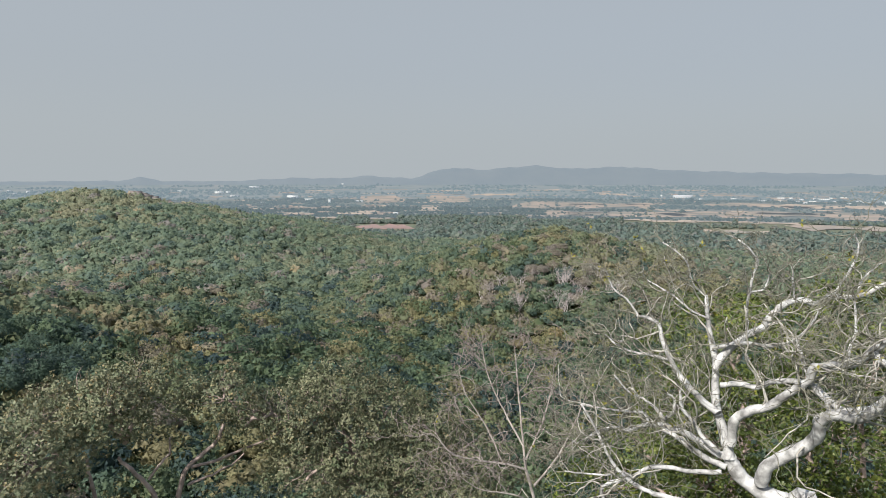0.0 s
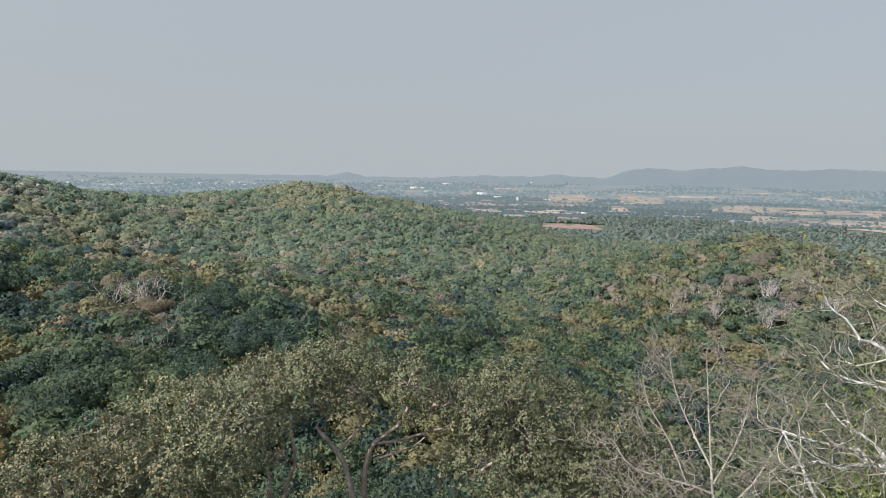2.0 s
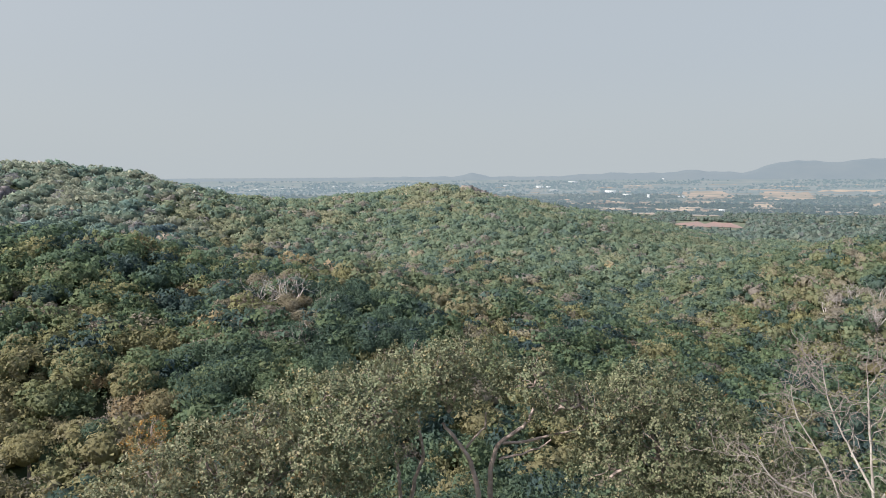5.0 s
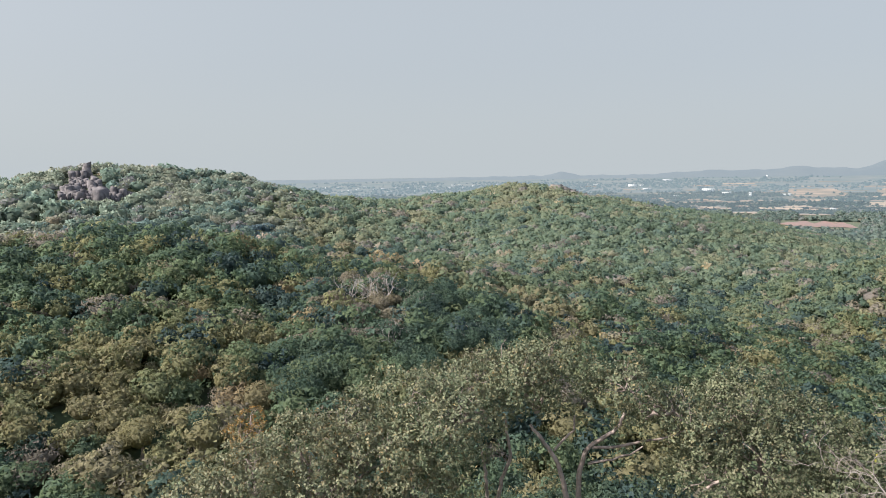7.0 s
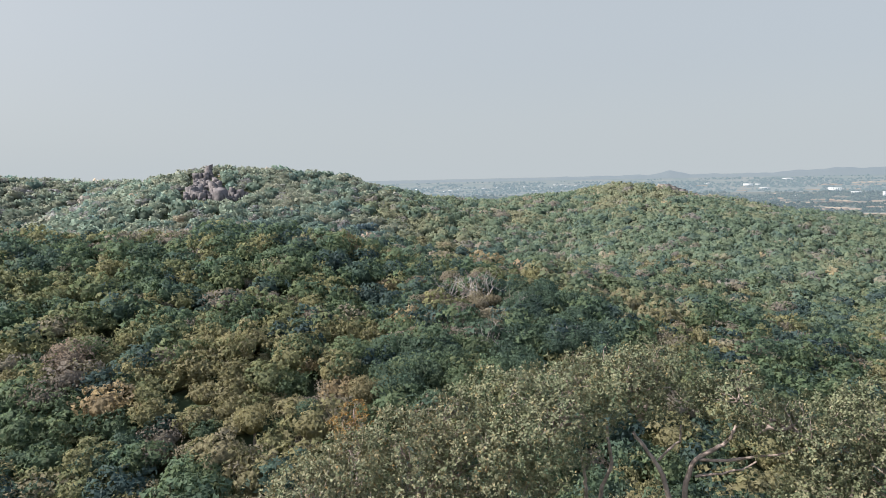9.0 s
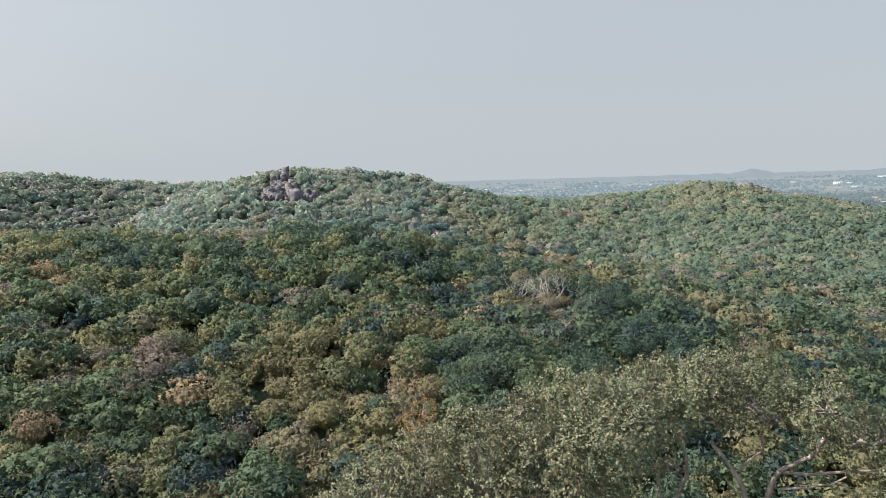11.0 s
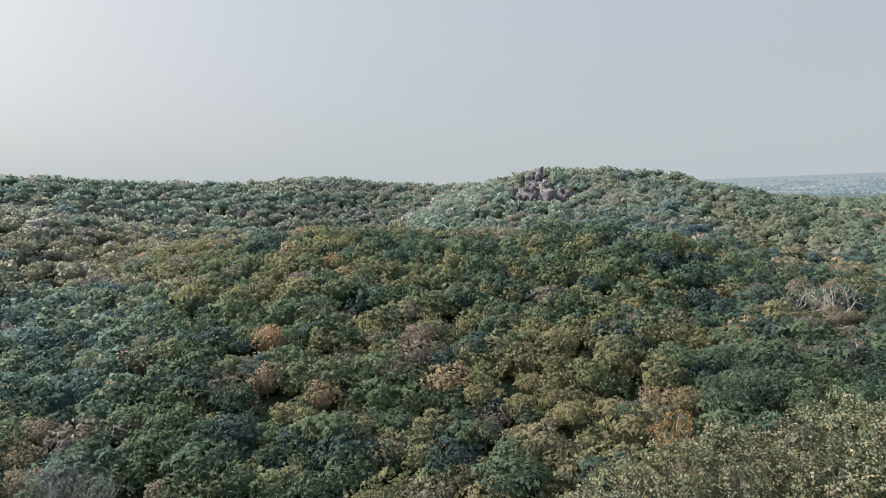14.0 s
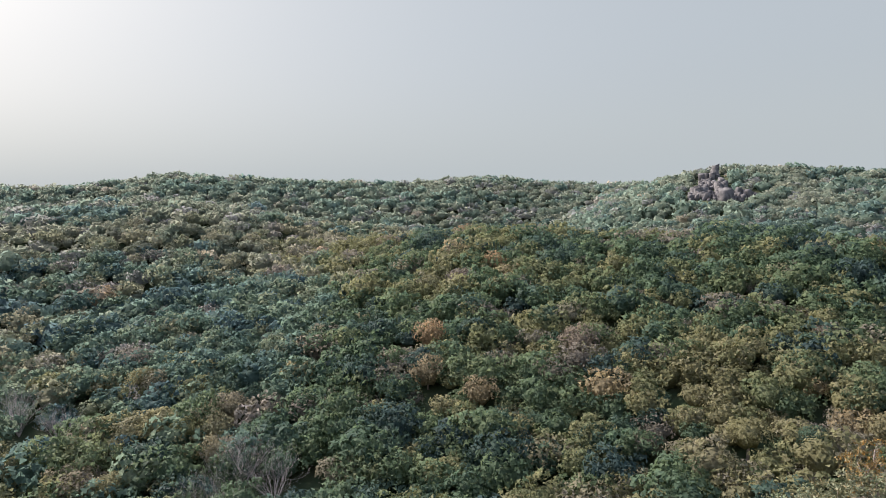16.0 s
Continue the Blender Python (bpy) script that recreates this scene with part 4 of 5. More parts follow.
def crooked_tree(name, label, base, lines, bark, twig, seed, group, dense, thick=0.7, reach=1.0, young=0.02, each=False):
    """A leafless tree: limbs along given lines of (az, el, r), crooked branches on them, and twigs on those."""
    g = np.random.default_rng(seed)
    base.z = height(base.x, base.y) - 0.1
    tree = thing(name, base, label, "tree", group)
    sprays, tufts, pale = Buf(), Buf(), Buf()
    tips = []
    for key, (nodes, r0, r1) in lines.items():
        pts = [np.array(place(a, e, r) - base) for a, e, r in nodes]
        if key == "trunk":
            pts = [np.array((0.0, 0.0, 0.0))] + pts
        # fine, slightly knotted run between the nodes
        fine = []
        for i in range(len(pts) - 1):
            p0, p1, p2, p3 = pts[max(i - 1, 0)], pts[i], pts[i + 1], pts[min(i + 2, len(pts) - 1)]
            for s in (0.0, 0.17, 0.33, 0.5, 0.67, 0.83):
                q = 0.5 * (2 * p1 + (p2 - p0) * s + (2 * p0 - 5 * p1 + 4 * p2 - p3) * s * s + (3 * p1 - p0 - 3 * p2 + p3) * s ** 3)
                fine.append(q + g.normal(0, 0.0035, 3))
        fine.append(pts[-1])
        k = len(fine)
        rad = np.linspace(r0, r1, k) * (1 + 0.06 * np.sin(np.arange(k) * 0.9 + g.uniform(0, 6)) + g.normal(0, 0.02, k)) * (thick if r0 > 0.06 or not each else 1.15 * thick)
        b = Buf()
        tube(b, fine, rad, 12 if r0 > 0.1 else 8)
        wood = part("trunk" if key == "trunk" else "limb", b.mesh("limb", bark, True), tree)
        if key == "trunk":
            continue
        full = key in dense
        count = int(2 + (1.5 if full else 0.9) * len(pts))
        for q in range(count):
            i = int(k * (0.25 + 0.75 * (q + g.uniform(0, 0.8)) / count))
            i = min(max(i, 2), k - 1)
            along = fine[i] - fine[i - 1]
            along = along / (np.linalg.norm(along) + 1e-9)
            d = along * 0.6 + g.normal(0, 0.6, 3) + np.array((0, 0, 0.35))
            room = min(1.0, max(0.3, (EYE - 0.5 - base.z - fine[i][2]) / 1.5))
            line = bend(fine[i], d, g.uniform(0.5, 1.15) * room * reach, g, 9, 0.36, 0.03)
            rr = min(rad[i] * 0.6, g.uniform(0.007, 0.016))
            tube(pale, line, np.linspace(rr, rr * 0.45, len(line)), 5)
            if each:
                part("branch", pale.mesh("branch", bark_branch, True), wood)
                pale = Buf()
            for j in ((3, 5, 7, 9) if full else (4, 6, 8)):
                dd = (line[j] - line[j - 1]) / np.linalg.norm(line[j] - line[j - 1]) + g.normal(0, 0.6, 3)
                grow(sprays, line[j], dd, g.uniform(0.25, 0.5) * (0.4 + 0.6 * room) * reach, 0.0062, 2, g, tips, wiggle=0.38, lift=0.03, kids=2, angle=0.8, shrink=0.75, thin=0.8, sides=3)
        for q in range(2):
            grow(sprays, fine[-1], fine[-1] - fine[-3] + g.normal(0, 0.03, 3), g.uniform(0.3, 0.45), min(rad[-1] * 0.8, 0.012), 2, g, tips, wiggle=0.34, lift=0.0, kids=3, thin=0.75, sides=4)
    if not each:
        tagged(part("branch", pale.mesh("branch", bark, True), tree), kind="stuff")
    tagged(part("twig_spray", sprays.mesh("twig_spray", twig, True), tree, "tangled bare brown twigs"), kind="stuff")
    few = [t for t in tips if g.uniform() < young]
    if few:
        rosettes(tufts, np.array([t[0] for t in few]), np.tile(np.array((0, 0, 1.0)), (len(few), 1)), 0.05, 5, g, np.full(len(few), 0.85))
        part("young_leaves", tufts.mesh("young_leaves", leaf_bright), tree, "a few yellow-green young leaves")


crooked_tree("white_barked_tree", "leafless tree with smooth white bark and tangled bare twigs", place(-34.0, -28, 8.3), PALE_LIMBS, bark_white, bark_twig, 4,
             "trees below the lookout", ("left_rise", "left_twig", "low_left", "low_left_fork", "bottom_fork", "outer_left"), thick=0.8, each=True)
BUSH_LIMBS = {
    "trunk": ([(-9.0, -29.0, 10.8), (-8.4, -27.0, 10.8), (-7.6, -24.8, 10.8)], 0.06, 0.045),
    "a": ([(-7.6, -24.8, 10.8), (-7.2, -21.5, 10.9), (-6.8, -18, 11), (-6.5, -15.2, 11)], 0.04, 0.012),
    "b": ([(-7.6, -24.8, 10.8), (-5.5, -24.4, 10.7), (-3, -24.2, 10.6), (-0.9, -23.7, 10.5), (0.5, -22.5, 10.5)], 0.036, 0.012),
    "c": ([(-7.4, -23, 10.8), (-5.8, -20.5, 11), (-4.2, -17.5, 11.1), (-3.5, -14.7, 11.2)], 0.032, 0.010),
    "d": ([(-7.6, -24, 10.8), (-9, -21, 11), (-9.8, -18, 11.2), (-10, -15.6, 11.3)], 0.032, 0.010),
    "e": ([(-8.4, -26, 10.8), (-10.5, -23.5, 11), (-12, -20.5, 11.3), (-13, -18, 11.5)], 0.036, 0.010),
    "f": ([(-5.5, -24.4, 10.7), (-4, -21.5, 10.8), (-2.2, -19, 10.9), (-1.5, -17, 11)], 0.026, 0.010),
    "g": ([(-8.8, -27.5, 10.6), (-6.5, -26.8, 10.4), (-3.5, -26.5, 10.2), (-1.5, -25.5, 10.1)], 0.030, 0.010),
}
bark_bush = mottled("bush_bark", (0.42, 0.385, 0.36), (0.26, 0.235, 0.22), 3.0)
bark_mauve = mottled("mauve_twigs", (0.30, 0.26, 0.245), (0.18, 0.155, 0.15), 4.0)
crooked_tree("bare_bush", "leafless grey-brown tree of thin spreading twigs", place(-9.2, -30, 10.8), BUSH_LIMBS, bark_bush, bark_mauve, 6,
             "trees below the lookout", tuple("abcdefg"), thick=0.6, reach=0.85, young=0.01)


def bare_tree(name, label, at, spread, stems, bark, twig, rng, rad=0.06, depth=3, kids=3, lift=0.10, angle=0.6, group="bare trees", up=1.0):
    """A leafless tree or bush of several stems."""
    tree = thing(name, at, label, "tree", group)
    tips = []
    for q in range(stems):
        stem, fine = Buf(), Buf()
        a = 2 * math.pi * (q + rng.uniform(0, 0.7)) / stems
        d = np.array((math.cos(a) * 0.55, math.sin(a) * 0.55, up))
        pts = bend((0, 0, 0), d, spread * 0.55, rng, 6, 0.12, 0.05)
        tube(stem, pts, np.linspace(rad, rad * 0.5, len(pts)), 6)
        part("stem", stem.mesh("stem", bark, True), tree)
        for i in (2, 3, 4, 5, 6, 6):
            dd = (pts[i] - pts[i - 1]) / np.linalg.norm(pts[i] - pts[i - 1]) + rng.normal(0, 0.5, 3)
            grow(fine, pts[i], dd, spread * 0.30, rad * 0.4, depth - 1, rng, tips, wiggle=0.2, lift=lift, kids=kids, angle=angle, shrink=0.66, thin=0.55, sides=4)
        tagged(part("twig_spray", fine.mesh("twig_spray", twig, True), tree), kind="stuff")
    return tree


# ---- the slope below, tree by tree ----


def slope_trees():
    g = np.random.default_rng(31)
    shapes = [tree_shape(g, 34, 88, 0.05, 0.85, (6, 9), 1.2, knob=(0.22, 0.34), bough=0.74), tree_shape(g, 44, 100, 0.053, 1.0, (6, 9), 1.6, heart=0.64, knob=(0.16, 0.26), bough=0.8),
              tree_shape(g, 24, 90, 0.048, 0.6, (6, 9), 0.9, knob=(0.26, 0.38)), tree_shape(g, 42, 100, 0.053, 1.05, (6, 9), 1.6, heart=0.64, knob=(0.16, 0.26), bough=0.8)]
    tones = (0.10, 0.24, 0.33, 0.42, 0.55, 0.66)
    kinds = ("deep green", "green", "olive-green", "dusty olive", "brownish olive", "dry brown")
    x, y, z = scatter(5.0, 27, 74, g)
    protos = {}
    for i in range(len(x)):
        s, t = int(g.integers(0, len(shapes))), int(g.choice(6, p=(0.26, 0.28, 0.22, 0.14, 0.06, 0.04)))
        # dark tones here stand in for the shade below the umbrella tree
        if math.hypot(x[i], y[i]) < 46 and math.degrees(math.atan2(-x[i], y[i])) < 60:
            t = int(g.choice((0, 0, 1)))
        if math.degrees(math.atan2(-x[i], y[i])) > 106 and g.uniform() < 0.7:      # a dry stand
            t = int(g.choice((3, 3, 4)))
        m = Matrix.LocRotScale((x[i], y[i], z[i] - 0.1), Euler((0, 0, g.uniform(0, 6.28))), None)
        if (s, t) not in protos:
            tree = thing("forest_tree", (x[i], y[i], z[i] - 0.1), kinds[t] + " forest tree with a rounded lumpy crown", "tree", "trees on the slope")
            v, f4, f3, leaf, hue, nrm = shapes[s]
            b = Buf()
            k = 2.8 + 0.25 * s
            b.add(v * np.array((k, k, k * 1.1)) + np.array((0, 0, 1.2)), f4, f3, np.clip(tones[t] + hue, 0, 1), leaf, nrm)
            part("crown", b.mesh("crown", leaf_slope), tree)
            b = Buf()
            tube(b, bend((0, 0, 0), (0.05, 0, 1), 2.6, g, 4, 0.06), (0.16, 0.14, 0.12, 0.10, 0.07), 6)
            part("trunk", b.mesh("trunk", bark_brown, True), tree)
            protos[(s, t)] = tree
        else:
            copy_thing(protos[(s, t)], m)


slope_trees()

# ---- the plain ----


# the fields' emission is haze painted over their own earth colours
field_red = mottled("red_earth", (0.21, 0.105, 0.075), (0.17, 0.10, 0.075), 0.02, bump=0, glow=HAZE_GLOW, glow_strength=0.22)
field_tan = mottled("dry_grass_field", (0.25, 0.18, 0.13), (0.12, 0.105, 0.078), 0.008, bump=0, glow=HAZE_GLOW, glow_strength=0.24)
field_pale = mottled("pale_stubble", (0.33, 0.25, 0.18), (0.19, 0.15, 0.115), 0.02, bump=0, glow=HAZE_GLOW, glow_strength=0.22)


def field(az0, az1, near, far, look_):
    g = np.random.default_rng(int(abs(az0 * 100 + near * 1000)))
    r0, r1 = on_plain((az0 + az1) / 2, near), on_plain((az0 + az1) / 2, far)
    n = 9
    skew = g.uniform(-0.3, 0.3) * (az0 - az1)
    rows = [(az0 + (az1 - az0) * i / n + g.normal(0, 0.08), r0 + (r1 - r0) * g.uniform(0.0, 0.42)) for i in range(n + 1)]
    back = [(az0 + skew + (az1 - az0) * i / n + g.normal(0, 0.08), r1 - (r1 - r0) * g.uniform(0.0, 0.42)) for i in range(n + 1)]
    v = []
    for j in range(7):
        s = j / 6
        for p, q in zip(rows, back):
            a, r = radians(p[0] + (q[0] - p[0]) * s), p[1] + (q[1] - p[1]) * s
            v.append((-r * math.sin(a), r * math.cos(a)))
    v = np.array(v)
    z = ground(v[:, 0], v[:, 1]) + 1.0
    f = [(j * (n + 1) + i + 1, j * (n + 1) + i, (j + 1) * (n + 1) + i, (j + 1) * (n + 1) + i + 1) for j in range(6) for i in range(n)]
    b = Buf()
    b.add(np.column_stack([v, z]), f)
    name = ("ploughed_field", "dry_field", "stubble_field")[look_]
    label = ("bare red earth field among woods on the plain", "broad dry tan grassland on the plain", "pale harvested field on the hazy plain")[look_]
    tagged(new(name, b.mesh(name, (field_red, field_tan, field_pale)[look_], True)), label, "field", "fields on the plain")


for q in FIELDS:
    field(*q)

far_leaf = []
# haze painted as emission, stronger for each farther belt of trees
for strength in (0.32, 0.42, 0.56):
    far_leaf.append(leaf_material("hazed_plain_foliage", [(0.028, 0.045, 0.036), (0.04, 0.055, 0.04), (0.06, 0.065, 0.045)], spread=0.15, through_light=0.1, gloss=0.05))
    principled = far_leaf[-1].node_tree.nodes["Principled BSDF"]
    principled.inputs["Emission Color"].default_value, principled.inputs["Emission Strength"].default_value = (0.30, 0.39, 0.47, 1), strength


def plain_trees():
    g = np.random.default_rng(41)
    shapes = [[tree_shape(g, 3, 4, 0.6, flat=0.6, core=(3, 5), rag=1.2, knob=(0.36, 0.54), crisp=0.1) for _ in range(6)]]
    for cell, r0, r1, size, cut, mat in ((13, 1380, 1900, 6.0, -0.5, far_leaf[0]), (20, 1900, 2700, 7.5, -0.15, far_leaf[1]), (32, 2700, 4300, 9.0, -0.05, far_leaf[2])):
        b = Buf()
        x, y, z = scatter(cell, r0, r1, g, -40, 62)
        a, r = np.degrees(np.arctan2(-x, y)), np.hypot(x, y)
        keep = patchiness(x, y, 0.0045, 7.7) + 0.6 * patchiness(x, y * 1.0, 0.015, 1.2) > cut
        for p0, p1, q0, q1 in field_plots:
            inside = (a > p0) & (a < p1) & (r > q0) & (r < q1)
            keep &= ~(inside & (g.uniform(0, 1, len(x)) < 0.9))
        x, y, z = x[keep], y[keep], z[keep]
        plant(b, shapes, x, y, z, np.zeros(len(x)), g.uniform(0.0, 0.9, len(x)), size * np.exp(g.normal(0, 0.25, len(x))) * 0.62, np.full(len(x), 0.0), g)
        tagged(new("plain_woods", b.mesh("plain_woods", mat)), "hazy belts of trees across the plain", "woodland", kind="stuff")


plain_trees()

# walls, roofs and panes also carry the painted haze as emission
white_wall = mottled("whitewashed_wall", (0.55, 0.55, 0.54), (0.46, 0.46, 0.45), 0.05, bump=0, glow=HAZE_GLOW, glow_strength=0.35)
grey_roof = mottled("concrete_roof", (0.36, 0.36, 0.37), (0.3, 0.3, 0.31), 0.05, bump=0, glow=HAZE_GLOW, glow_strength=0.35)
dark_pane = mottled("window_glass", (0.10, 0.12, 0.14), (0.07, 0.08, 0.10), 0.3, rough=0.15, bump=0, glow=HAZE_GLOW, glow_strength=0.3)


def box(buf, x0, x1, y0, y1, z0, z1):
    v = [(x, y, z) for z in (z0, z1) for y in (y0, y1) for x in (x0, x1)]
    buf.add(v, [(0, 2, 3, 1), (4, 5, 7, 6), (0, 1, 5, 4), (1, 3, 7, 5), (3, 2, 6, 7), (2, 0, 4, 6)])


def building(az, el, wide, tall, pitched=False):
    """A pale block on the plain, facing the hill: walls, roof, parapet and a row of windows. wide, tall: degrees."""
    r = on_plain(az, el)
    p = place(az, 0, r)
    p.z = height(p.x, p.y) - 0.3
    w, h = r * math.tan(radians(wide)), max(4.0, 0.75 * r * math.tan(radians(tall)))
    d = min(max(10.0, w * 0.4), 30)
    ob = thing("building", p, "low white building among trees on the hazy plain", "building", "buildings on the plain")
    ob.rotation_euler = (0, 0, radians(az))
    b = Buf()
    box(b, -w / 2, w / 2, -d / 2, d / 2, 0, h)
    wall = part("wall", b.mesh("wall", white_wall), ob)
    b = Buf()
    if pitched:
        v = [(-w / 2 - 1, -d / 2 - 1, h), (w / 2 + 1, -d / 2 - 1, h), (w / 2 + 1, d / 2 + 1, h), (-w / 2 - 1, d / 2 + 1, h), (-w / 2 - 1, 0, h + d * 0.22), (w / 2 + 1, 0, h + d * 0.22)]
        b.add(v, [(0, 1, 5, 4), (2, 3, 4, 5), (3, 2, 1, 0)], [(0, 4, 3), (1, 2, 5)])
    else:
        box(b, -w / 2 - 0.6, w / 2 + 0.6, -d / 2 - 0.6, d / 2 + 0.6, h, h + 0.9)
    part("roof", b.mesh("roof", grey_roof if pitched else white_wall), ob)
    floors = max(1, int(h / 4.5))
    n = max(2, min(8, int(w / 7)))
    for fl in range(floors):
        for i in range(n):
            b = Buf()
            cx, cz = -w / 2 + w * (i + 0.5) / n, h * (fl + 0.55) / floors
            box(b, cx - w / n * 0.22, cx + w / n * 0.22, -d / 2 - 0.12, -d / 2 + 0.2, cz - h / floors * 0.16, cz + h / floors * 0.2)
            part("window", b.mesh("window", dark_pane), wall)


for i, q in enumerate([(18.99, -1.24, 0.70, 0.25), (18.27, -1.20, 0.40, 0.15), (16.17, -0.81, 0.80, 0.10), (13.03, -1.68, 0.90, 0.30), (11.65, -1.89, 0.70, 0.20), (9.92, -2.09, 0.20, 0.40),
                       (8.78, -0.55, 0.15, 0.15), (21.95, -1.06, 0.50, 0.10), (17.79, -1.53, 0.70, 0.13), (15.52, -2.10, 0.60, 0.10), (7.54, -2.05, 0.25, 0.20), (7.15, -2.06, 0.20, 0.20),
                       (4.19, -3.13, 0.40, 0.15), (-21.63, -1.74, 0.25, 0.15), (-20.23, -1.55, 1.50, 0.08), (-18.55, -1.57, 0.15, 0.30), (-24.08, -1.64, 0.40, 0.10), (-26.22, -1.81, 0.50, 0.15)]):
    building(*q, pitched=i % 3 == 2)
g = np.random.default_rng(51)
for i in range(26):       # the town strung along the road
    building(-27 - 10.5 * (i + g.uniform(0, 0.9)) / 26, g.uniform(-1.95, -1.45), g.uniform(0.15, 0.7), g.uniform(0.07, 0.14), pitched=g.uniform() < 0.4)
for i in range(40):       # the scattered city beyond the saddle
    building(26 + 23 * (i + g.uniform(0, 0.9)) / 40, g.uniform(-1.45, -0.85), g.uniform(0.1, 0.5), g.uniform(0.07, 0.13), pitched=g.uniform() < 0.3)

# far ranges
CRESTS = [(-60, 0.4), (-42, 0.3), (-34.2, 0.32), (-30, 0.42), (-26.1, 0.48), (-19.8, 0.68), (-15.3, 1.02), (-11.1, 0.85), (-7.9, 1.14), (-5.7, 0.95), (-3.3, 0.76), (-0.8, 0.95),
          (0.7, 0.66), (2.7, 0.0), (4.7, 0.11), (6.6, 0.25), (9.1, 0.01), (12.9, 0.05), (14.8, -0.05), (18.4, -0.25), (23.2, -0.22), (24.9, 0.10), (26.5, -0.2), (40, -0.3)]
CRESTS += [(60, -0.25), (90, -0.2), (140, -0.2), (220, -0.2), (300, 0.4)]
# the blue-grey is haze painted as glow over a near-black base
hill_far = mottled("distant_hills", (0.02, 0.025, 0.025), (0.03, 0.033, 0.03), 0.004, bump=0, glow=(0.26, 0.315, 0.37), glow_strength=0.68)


def far_hills():
    az = np.arange(-60, 300, 0.25)
    el = np.interp(az, [c[0] for c in CRESTS], [c[1] for c in CRESTS])
    el = el + 0.035 * np.sin(az * 2.1) + 0.02 * np.sin(az * 5.3 + 1)
    b, rows = Buf(), []
    for r, s in ((4350, 0.0), (4550, 0.55), (4700, 0.9), (4780, 1.0), (4940, 0.3)):
        a = np.radians(az)
        x, y = -r * np.sin(a), r * np.cos(a)
        foot = ground(x, y) - 2
        top = EYE + 4780 * np.tan(np.radians(el))
        rows.append(np.column_stack([x, y, foot + (np.maximum(top, foot) - foot) * s]))
    n = len(az)
    f = [(j * n + i, j * n + (i + 1) % n, (j + 1) * n + (i + 1) % n, (j + 1) * n + i) for j in range(4) for i in range(n)]
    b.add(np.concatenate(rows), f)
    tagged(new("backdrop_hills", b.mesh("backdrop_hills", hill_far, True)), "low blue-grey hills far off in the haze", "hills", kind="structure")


far_hills()

# ---- rocks and bare trees on the hills ----


def boulder(rng, size):
    """An angular block: a few random corners of a box and the hull round them."""
    bm = bmesh.new()
    for q in range(20):
        p = np.array(((q & 1) * 2 - 1, (q & 2) - 1, (q & 4) / 2 - 1)) * rng.uniform(0.5, 1.0, 3) ** 0.6
        bm.verts.new(p * np.array(size))
    hull = bmesh.ops.convex_hull(bm, input=bm.verts)
    bmesh.ops.delete(bm, geom=[q for q in hull["geom_interior"] if isinstance(q, bmesh.types.BMVert)], context="VERTS")
    bm.verts.index_update()
    a = rng.uniform(0, 6.28)
    v = np.array([tuple(q.co) for q in bm.verts])
    f = [[q.index for q in face.verts] for face in bm.faces]
    bm.free()
    v[:, :2] = v[:, :2] @ np.array(((math.cos(a), math.sin(a)), (-math.sin(a), math.cos(a))))
    v[:, 2] += rng.uniform(-0.35, 0.35) * v[:, 0] + rng.uniform(-0.35, 0.35) * v[:, 1]
    v[:, :2] += v[:, 2:] * rng.uniform(-0.15, 0.15, 2)
    return v, f


def outcrop(name, label, spots, size, seed, sink=0.3, tall=1.7, spread=0.35):
    """A heap of boulders; each is a part."""
    g = np.random.default_rng(seed)
    c = Vector((spots[0][0], spots[0][1], height(*spots[0])))
    heap = thing(name, c, label, "rocks")
    for x, y in spots:
        s = size * np.exp(g.normal(-0.1, spread))
        v, f = boulder(g, (s * g.uniform(0.6, 1.15), s * g.uniform(0.6, 1.15), s * g.uniform(0.9, tall)))
        b = Buf()
        b.add(v + np.array((x - c.x, y - c.y, height(x, y) - c.z + s * 0.5 - sink)), None, f)
        part("boulder", b.mesh("boulder", rock_grey), heap)
    return heap


outcrop("granite_crag", "weathered pinkish-grey granite crag on the hilltop", ROCKS["crag"], 1.2, 62, tall=2.0, spread=0.42)
slab = thing("rock_outcrop", place(24.4, -4, 520), "bare brownish rock slope behind the wooded peak", "rocks")
g = np.random.default_rng(63)
for i in range(34):
    u = (i + g.uniform()) / 34
    p = place(25.9 - 3.3 * u, -1.02 - 1.1 * u ** 1.2 - 0.45 * g.uniform() ** 2, 500 + 14 * g.uniform()) - slab.location
    v, f = boulder(g, (g.uniform(2.2, 3.4), g.uniform(2.0, 4.0), g.uniform(3.5, 5.5)))
    b = Buf()
    b.add(v + np.array(p) - np.array((0, 0, 3.7)), None, f)
    part("boulder", b.mesh("boulder", rock_tan), slab)
outcrop("rock_outcrop", "grey boulders among leafless scrub on the slope", ROCKS["slope"], 0.9, 64)
outcrop("rock_outcrop", "grey boulders in the shade between dark trees", ROCKS["gully"], 0.8, 65)


def dead_trees(rows, seed):
    g = np.random.default_rng(seed)
    for a, r, size in rows:
        r = on_land(a, r, 3.0)
        p = place(a, 0, r)
        p.z = height(p.x, p.y)
        bare_tree("dead_tree", "leafless grey tree standing among green crowns", p, size, 3, bark_grey, bark_grey, g, rad=0.019 * size, depth=3, kids=2, group="bare trees on the hills", lift=0.05, angle=0.85, up=1.5)


dead_trees(DEAD_NEAR, 71)
dead_trees(DEAD_FAR, 72)


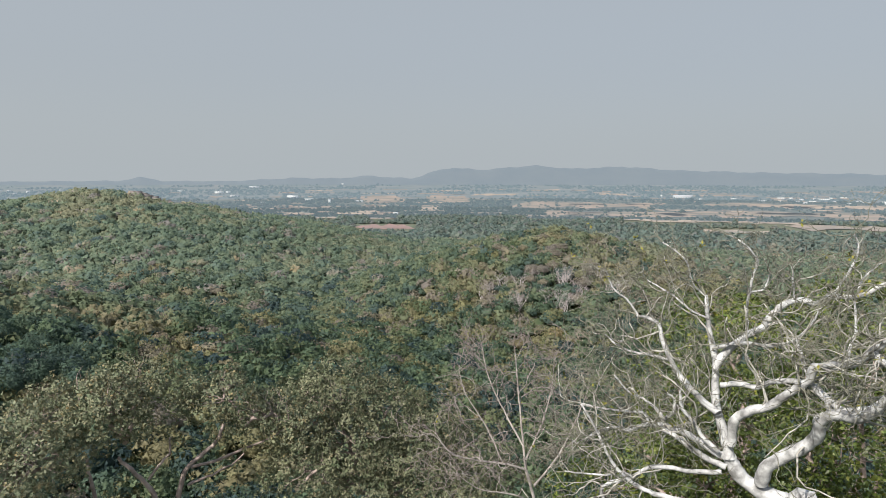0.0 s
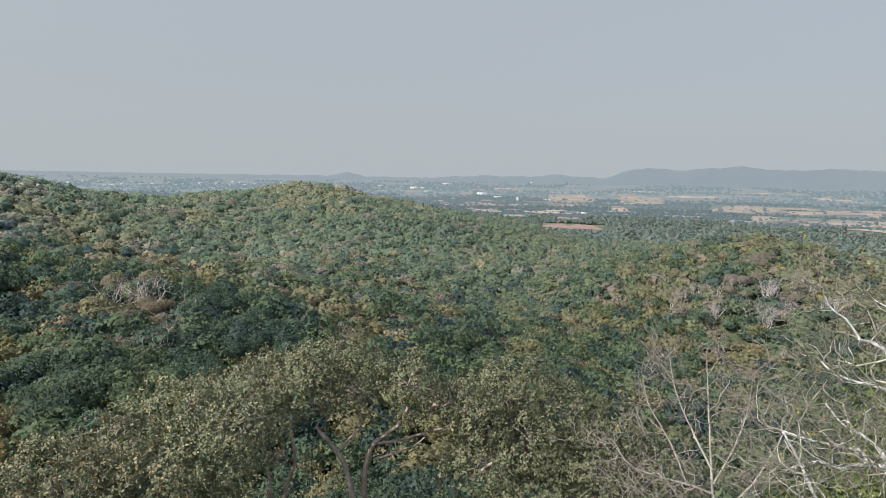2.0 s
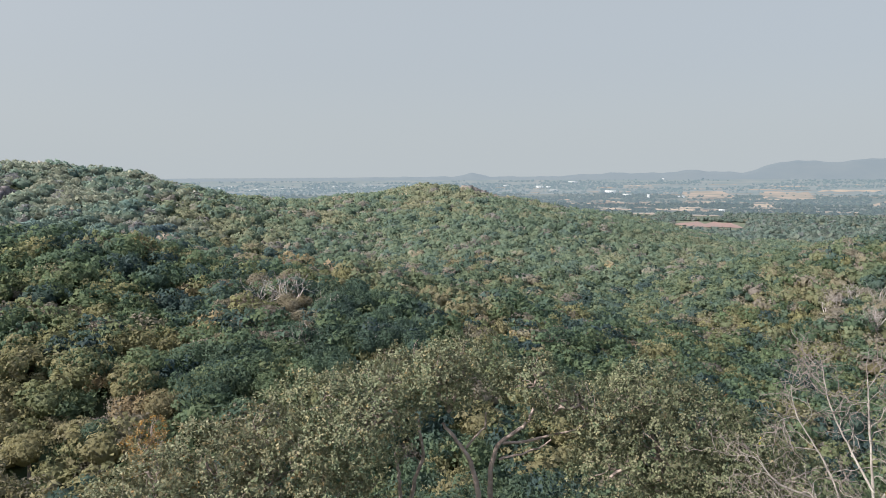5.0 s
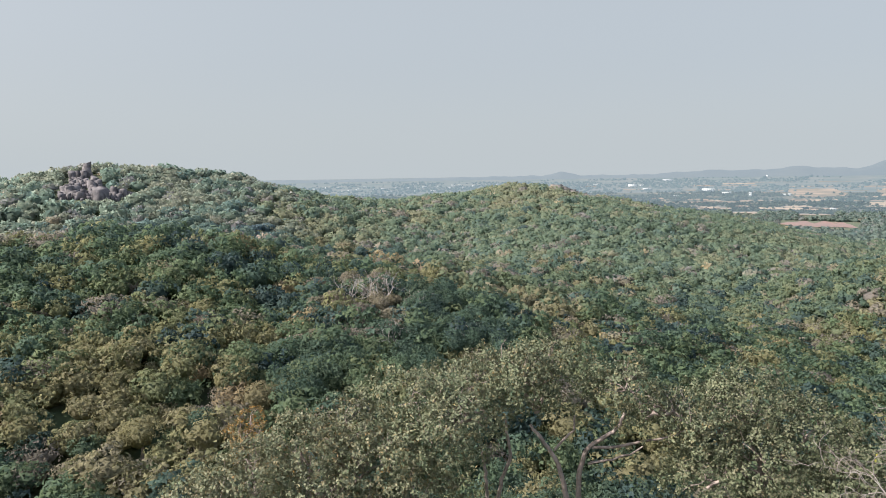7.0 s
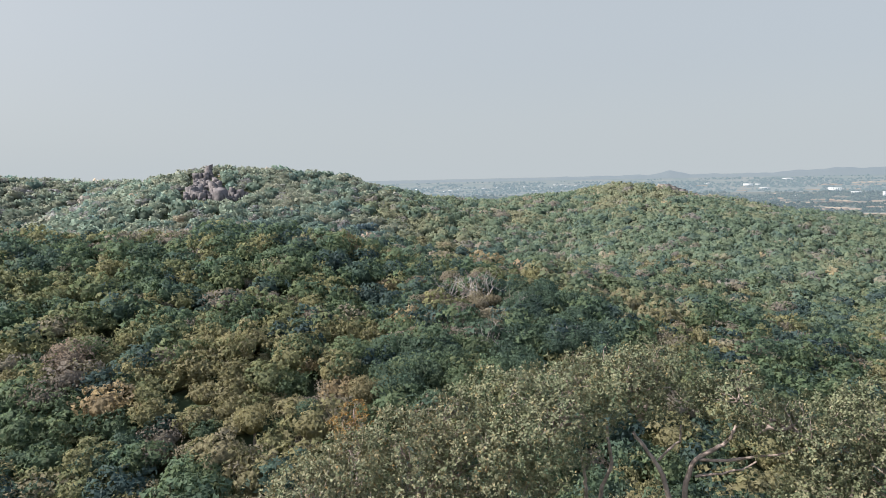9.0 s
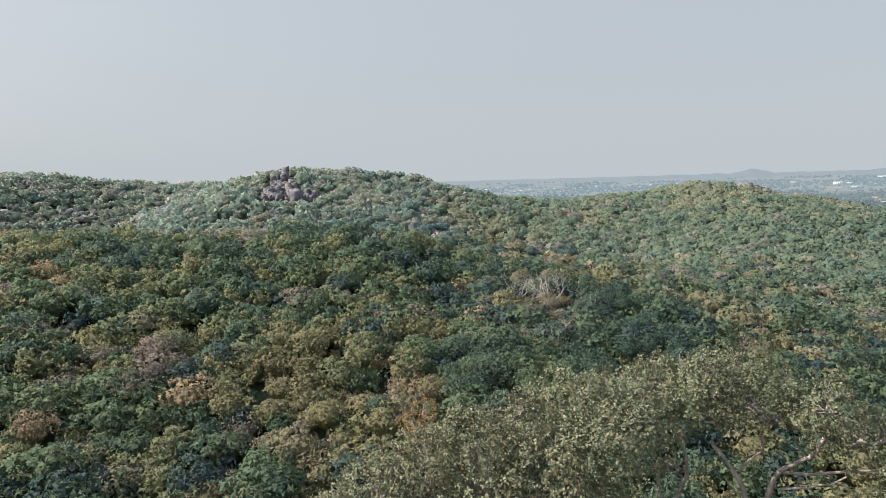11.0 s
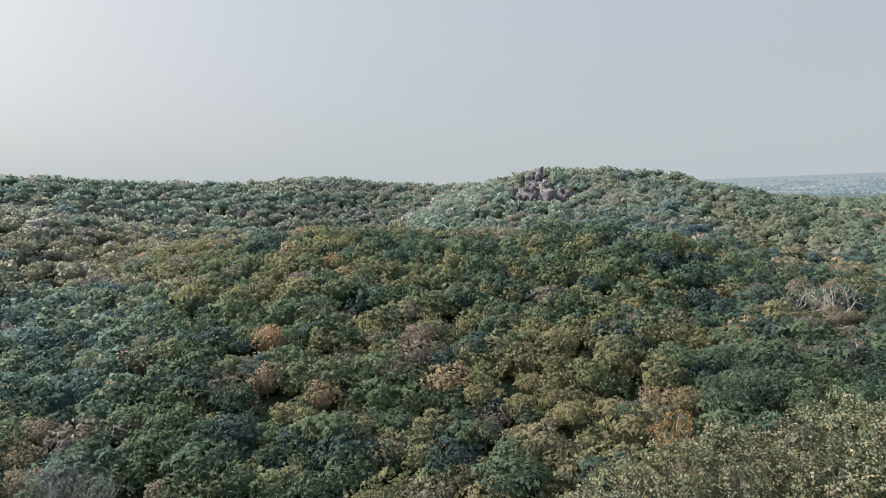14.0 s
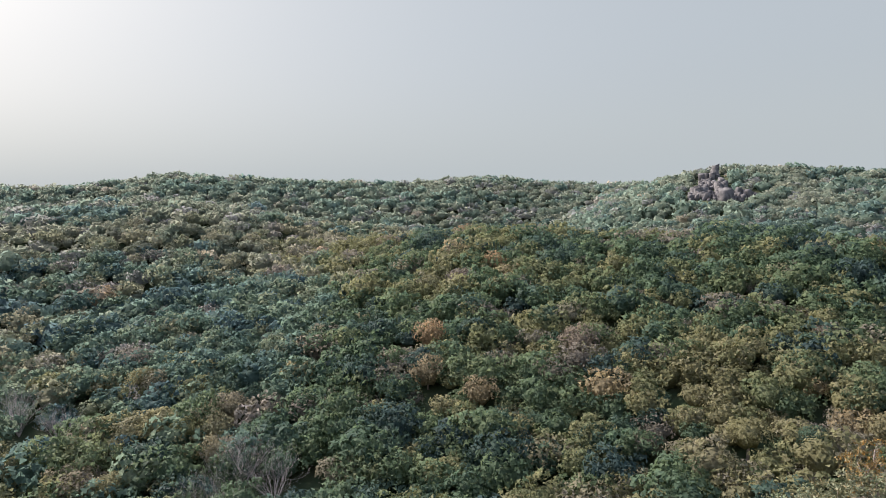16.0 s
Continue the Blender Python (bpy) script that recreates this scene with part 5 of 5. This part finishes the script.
def marked_trees(rows, seed):
    """Single trees that stand out by their colour: (az, el, half-width over distance, tone)."""
    g = np.random.default_rng(seed)
    for az, el, half, tone in rows:
        if el > -0.2:
            continue
        r = on_land(az, el, 4.5)
        p = place(az, 0, r)
        p.z = height(p.x, p.y) - 0.1
        size = min(half * r * (1.1 if r < 215 else 0.8), 3.8)
        word = "deep green" if tone < 0.2 else "olive-green" if tone < 0.5 else "brownish dry" if tone < 0.74 else "straw-yellow"
        tree = thing("crown_tree", p, word + " tree with a broad rounded crown", "tree", "single trees on the hills")
        v, f4, f3, leaf, hue, nrm = tree_shape(g, 26, 40, 0.085, heart=0.6, flat=0.62 if 0.55 < tone < 0.7 else 0.85, core=(5, 8), rag=1.2)
        b = Buf()
        b.add(v * size + np.array((0, 0, max(1.8, 5.6 - size))), f4, f3, np.clip(tone + 0.5 * hue, 0, 1), leaf, nrm)
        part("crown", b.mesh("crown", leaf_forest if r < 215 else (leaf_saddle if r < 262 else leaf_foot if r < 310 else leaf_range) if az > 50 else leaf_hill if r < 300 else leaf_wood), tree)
        b = Buf()
        tube(b, bend((0, 0, 0), (0.05, 0, 1), 4.5, g, 4, 0.06), (0.22, 0.2, 0.16, 0.13, 0.1), 6)
        part("trunk", b.mesh("trunk", bark_brown, True), tree)


marked_trees(SINGLE, 81)
marked_trees([(56.7, -20.04, 0.02, 0.10), (38.8, -3.42, 0.02, 0.72), (34.5, -2.49, 0.02, 0.70), (31.5, -3.02, 0.02, 0.66), (24.6, -5.89, 0.02, 0.64), (28.2, -4.73, 0.01, 0.05), (23.8, -5.65, 0.02, 0.72), (27.8, -3.04, 0.02, 0.05), (24.3, -6.77, 0.01, 0.64), (-2.4, -15.06, 0.01, 0.40), (-6.9, -14.48, 0.01, 0.45), (13.6, -11.08, 0.02, 0.05)], 82)

g = np.random.default_rng(83)
# dry stands: on the shoulder of the near hill and on the hill across the valley; dark trees in the gully, their tones
# also painting its shade
marked_trees([(38.5 + 9 * u, -8.6 - 5.5 * w, 0.015 + 0.008 * q, 0.57 + 0.10 * q) for u, w, q in g.uniform(0, 1, (26, 3))], 84)
marked_trees([(-3.5 - 13 * u, -4.9 - 4.5 * w, 0.010 + 0.006 * q, 0.52 + 0.15 * q) for u, w, q in g.uniform(0, 1, (22, 3))], 85)
marked_trees([(29.5 + 9 * u, -9.3 - 1.2 * (1 - u) - 4.8 * w, 0.020 + 0.010 * q, 0.03 + 0.14 * q) for u, w, q in g.uniform(0, 1, (40, 3))], 86)
marked_trees([(37 + 13 * u, -13.2 - 4.2 * w - 0.06 * 13 * u, 0.026 + 0.012 * q, 0.06 + 0.16 * q) for u, w, q in g.uniform(0, 1, (34, 3))], 88)
marked_trees([(104 + 18 * u, -13.5 - 9 * w, 0.022 + 0.012 * q, 0.45 + 0.17 * q) for u, w, q in g.uniform(0, 1, (12, 3))], 87)
bark_shrub = mottled("pinkish_twigs", (0.62, 0.55, 0.56), (0.46, 0.40, 0.405), 4.0)
for az, el, size in SHRUBS:
    p = place(az, 0, on_land(az, el, 2.0, 26.0))
    p.z = height(p.x, p.y)
    bare_tree("bare_shrub", "leafless pinkish-grey shrub of dense fine twigs", p, size, 13, bark_shrub, bark_shrub, g, rad=0.045, depth=3, group="bare shrubs on the slope", lift=0.14, angle=0.5, up=0.9)
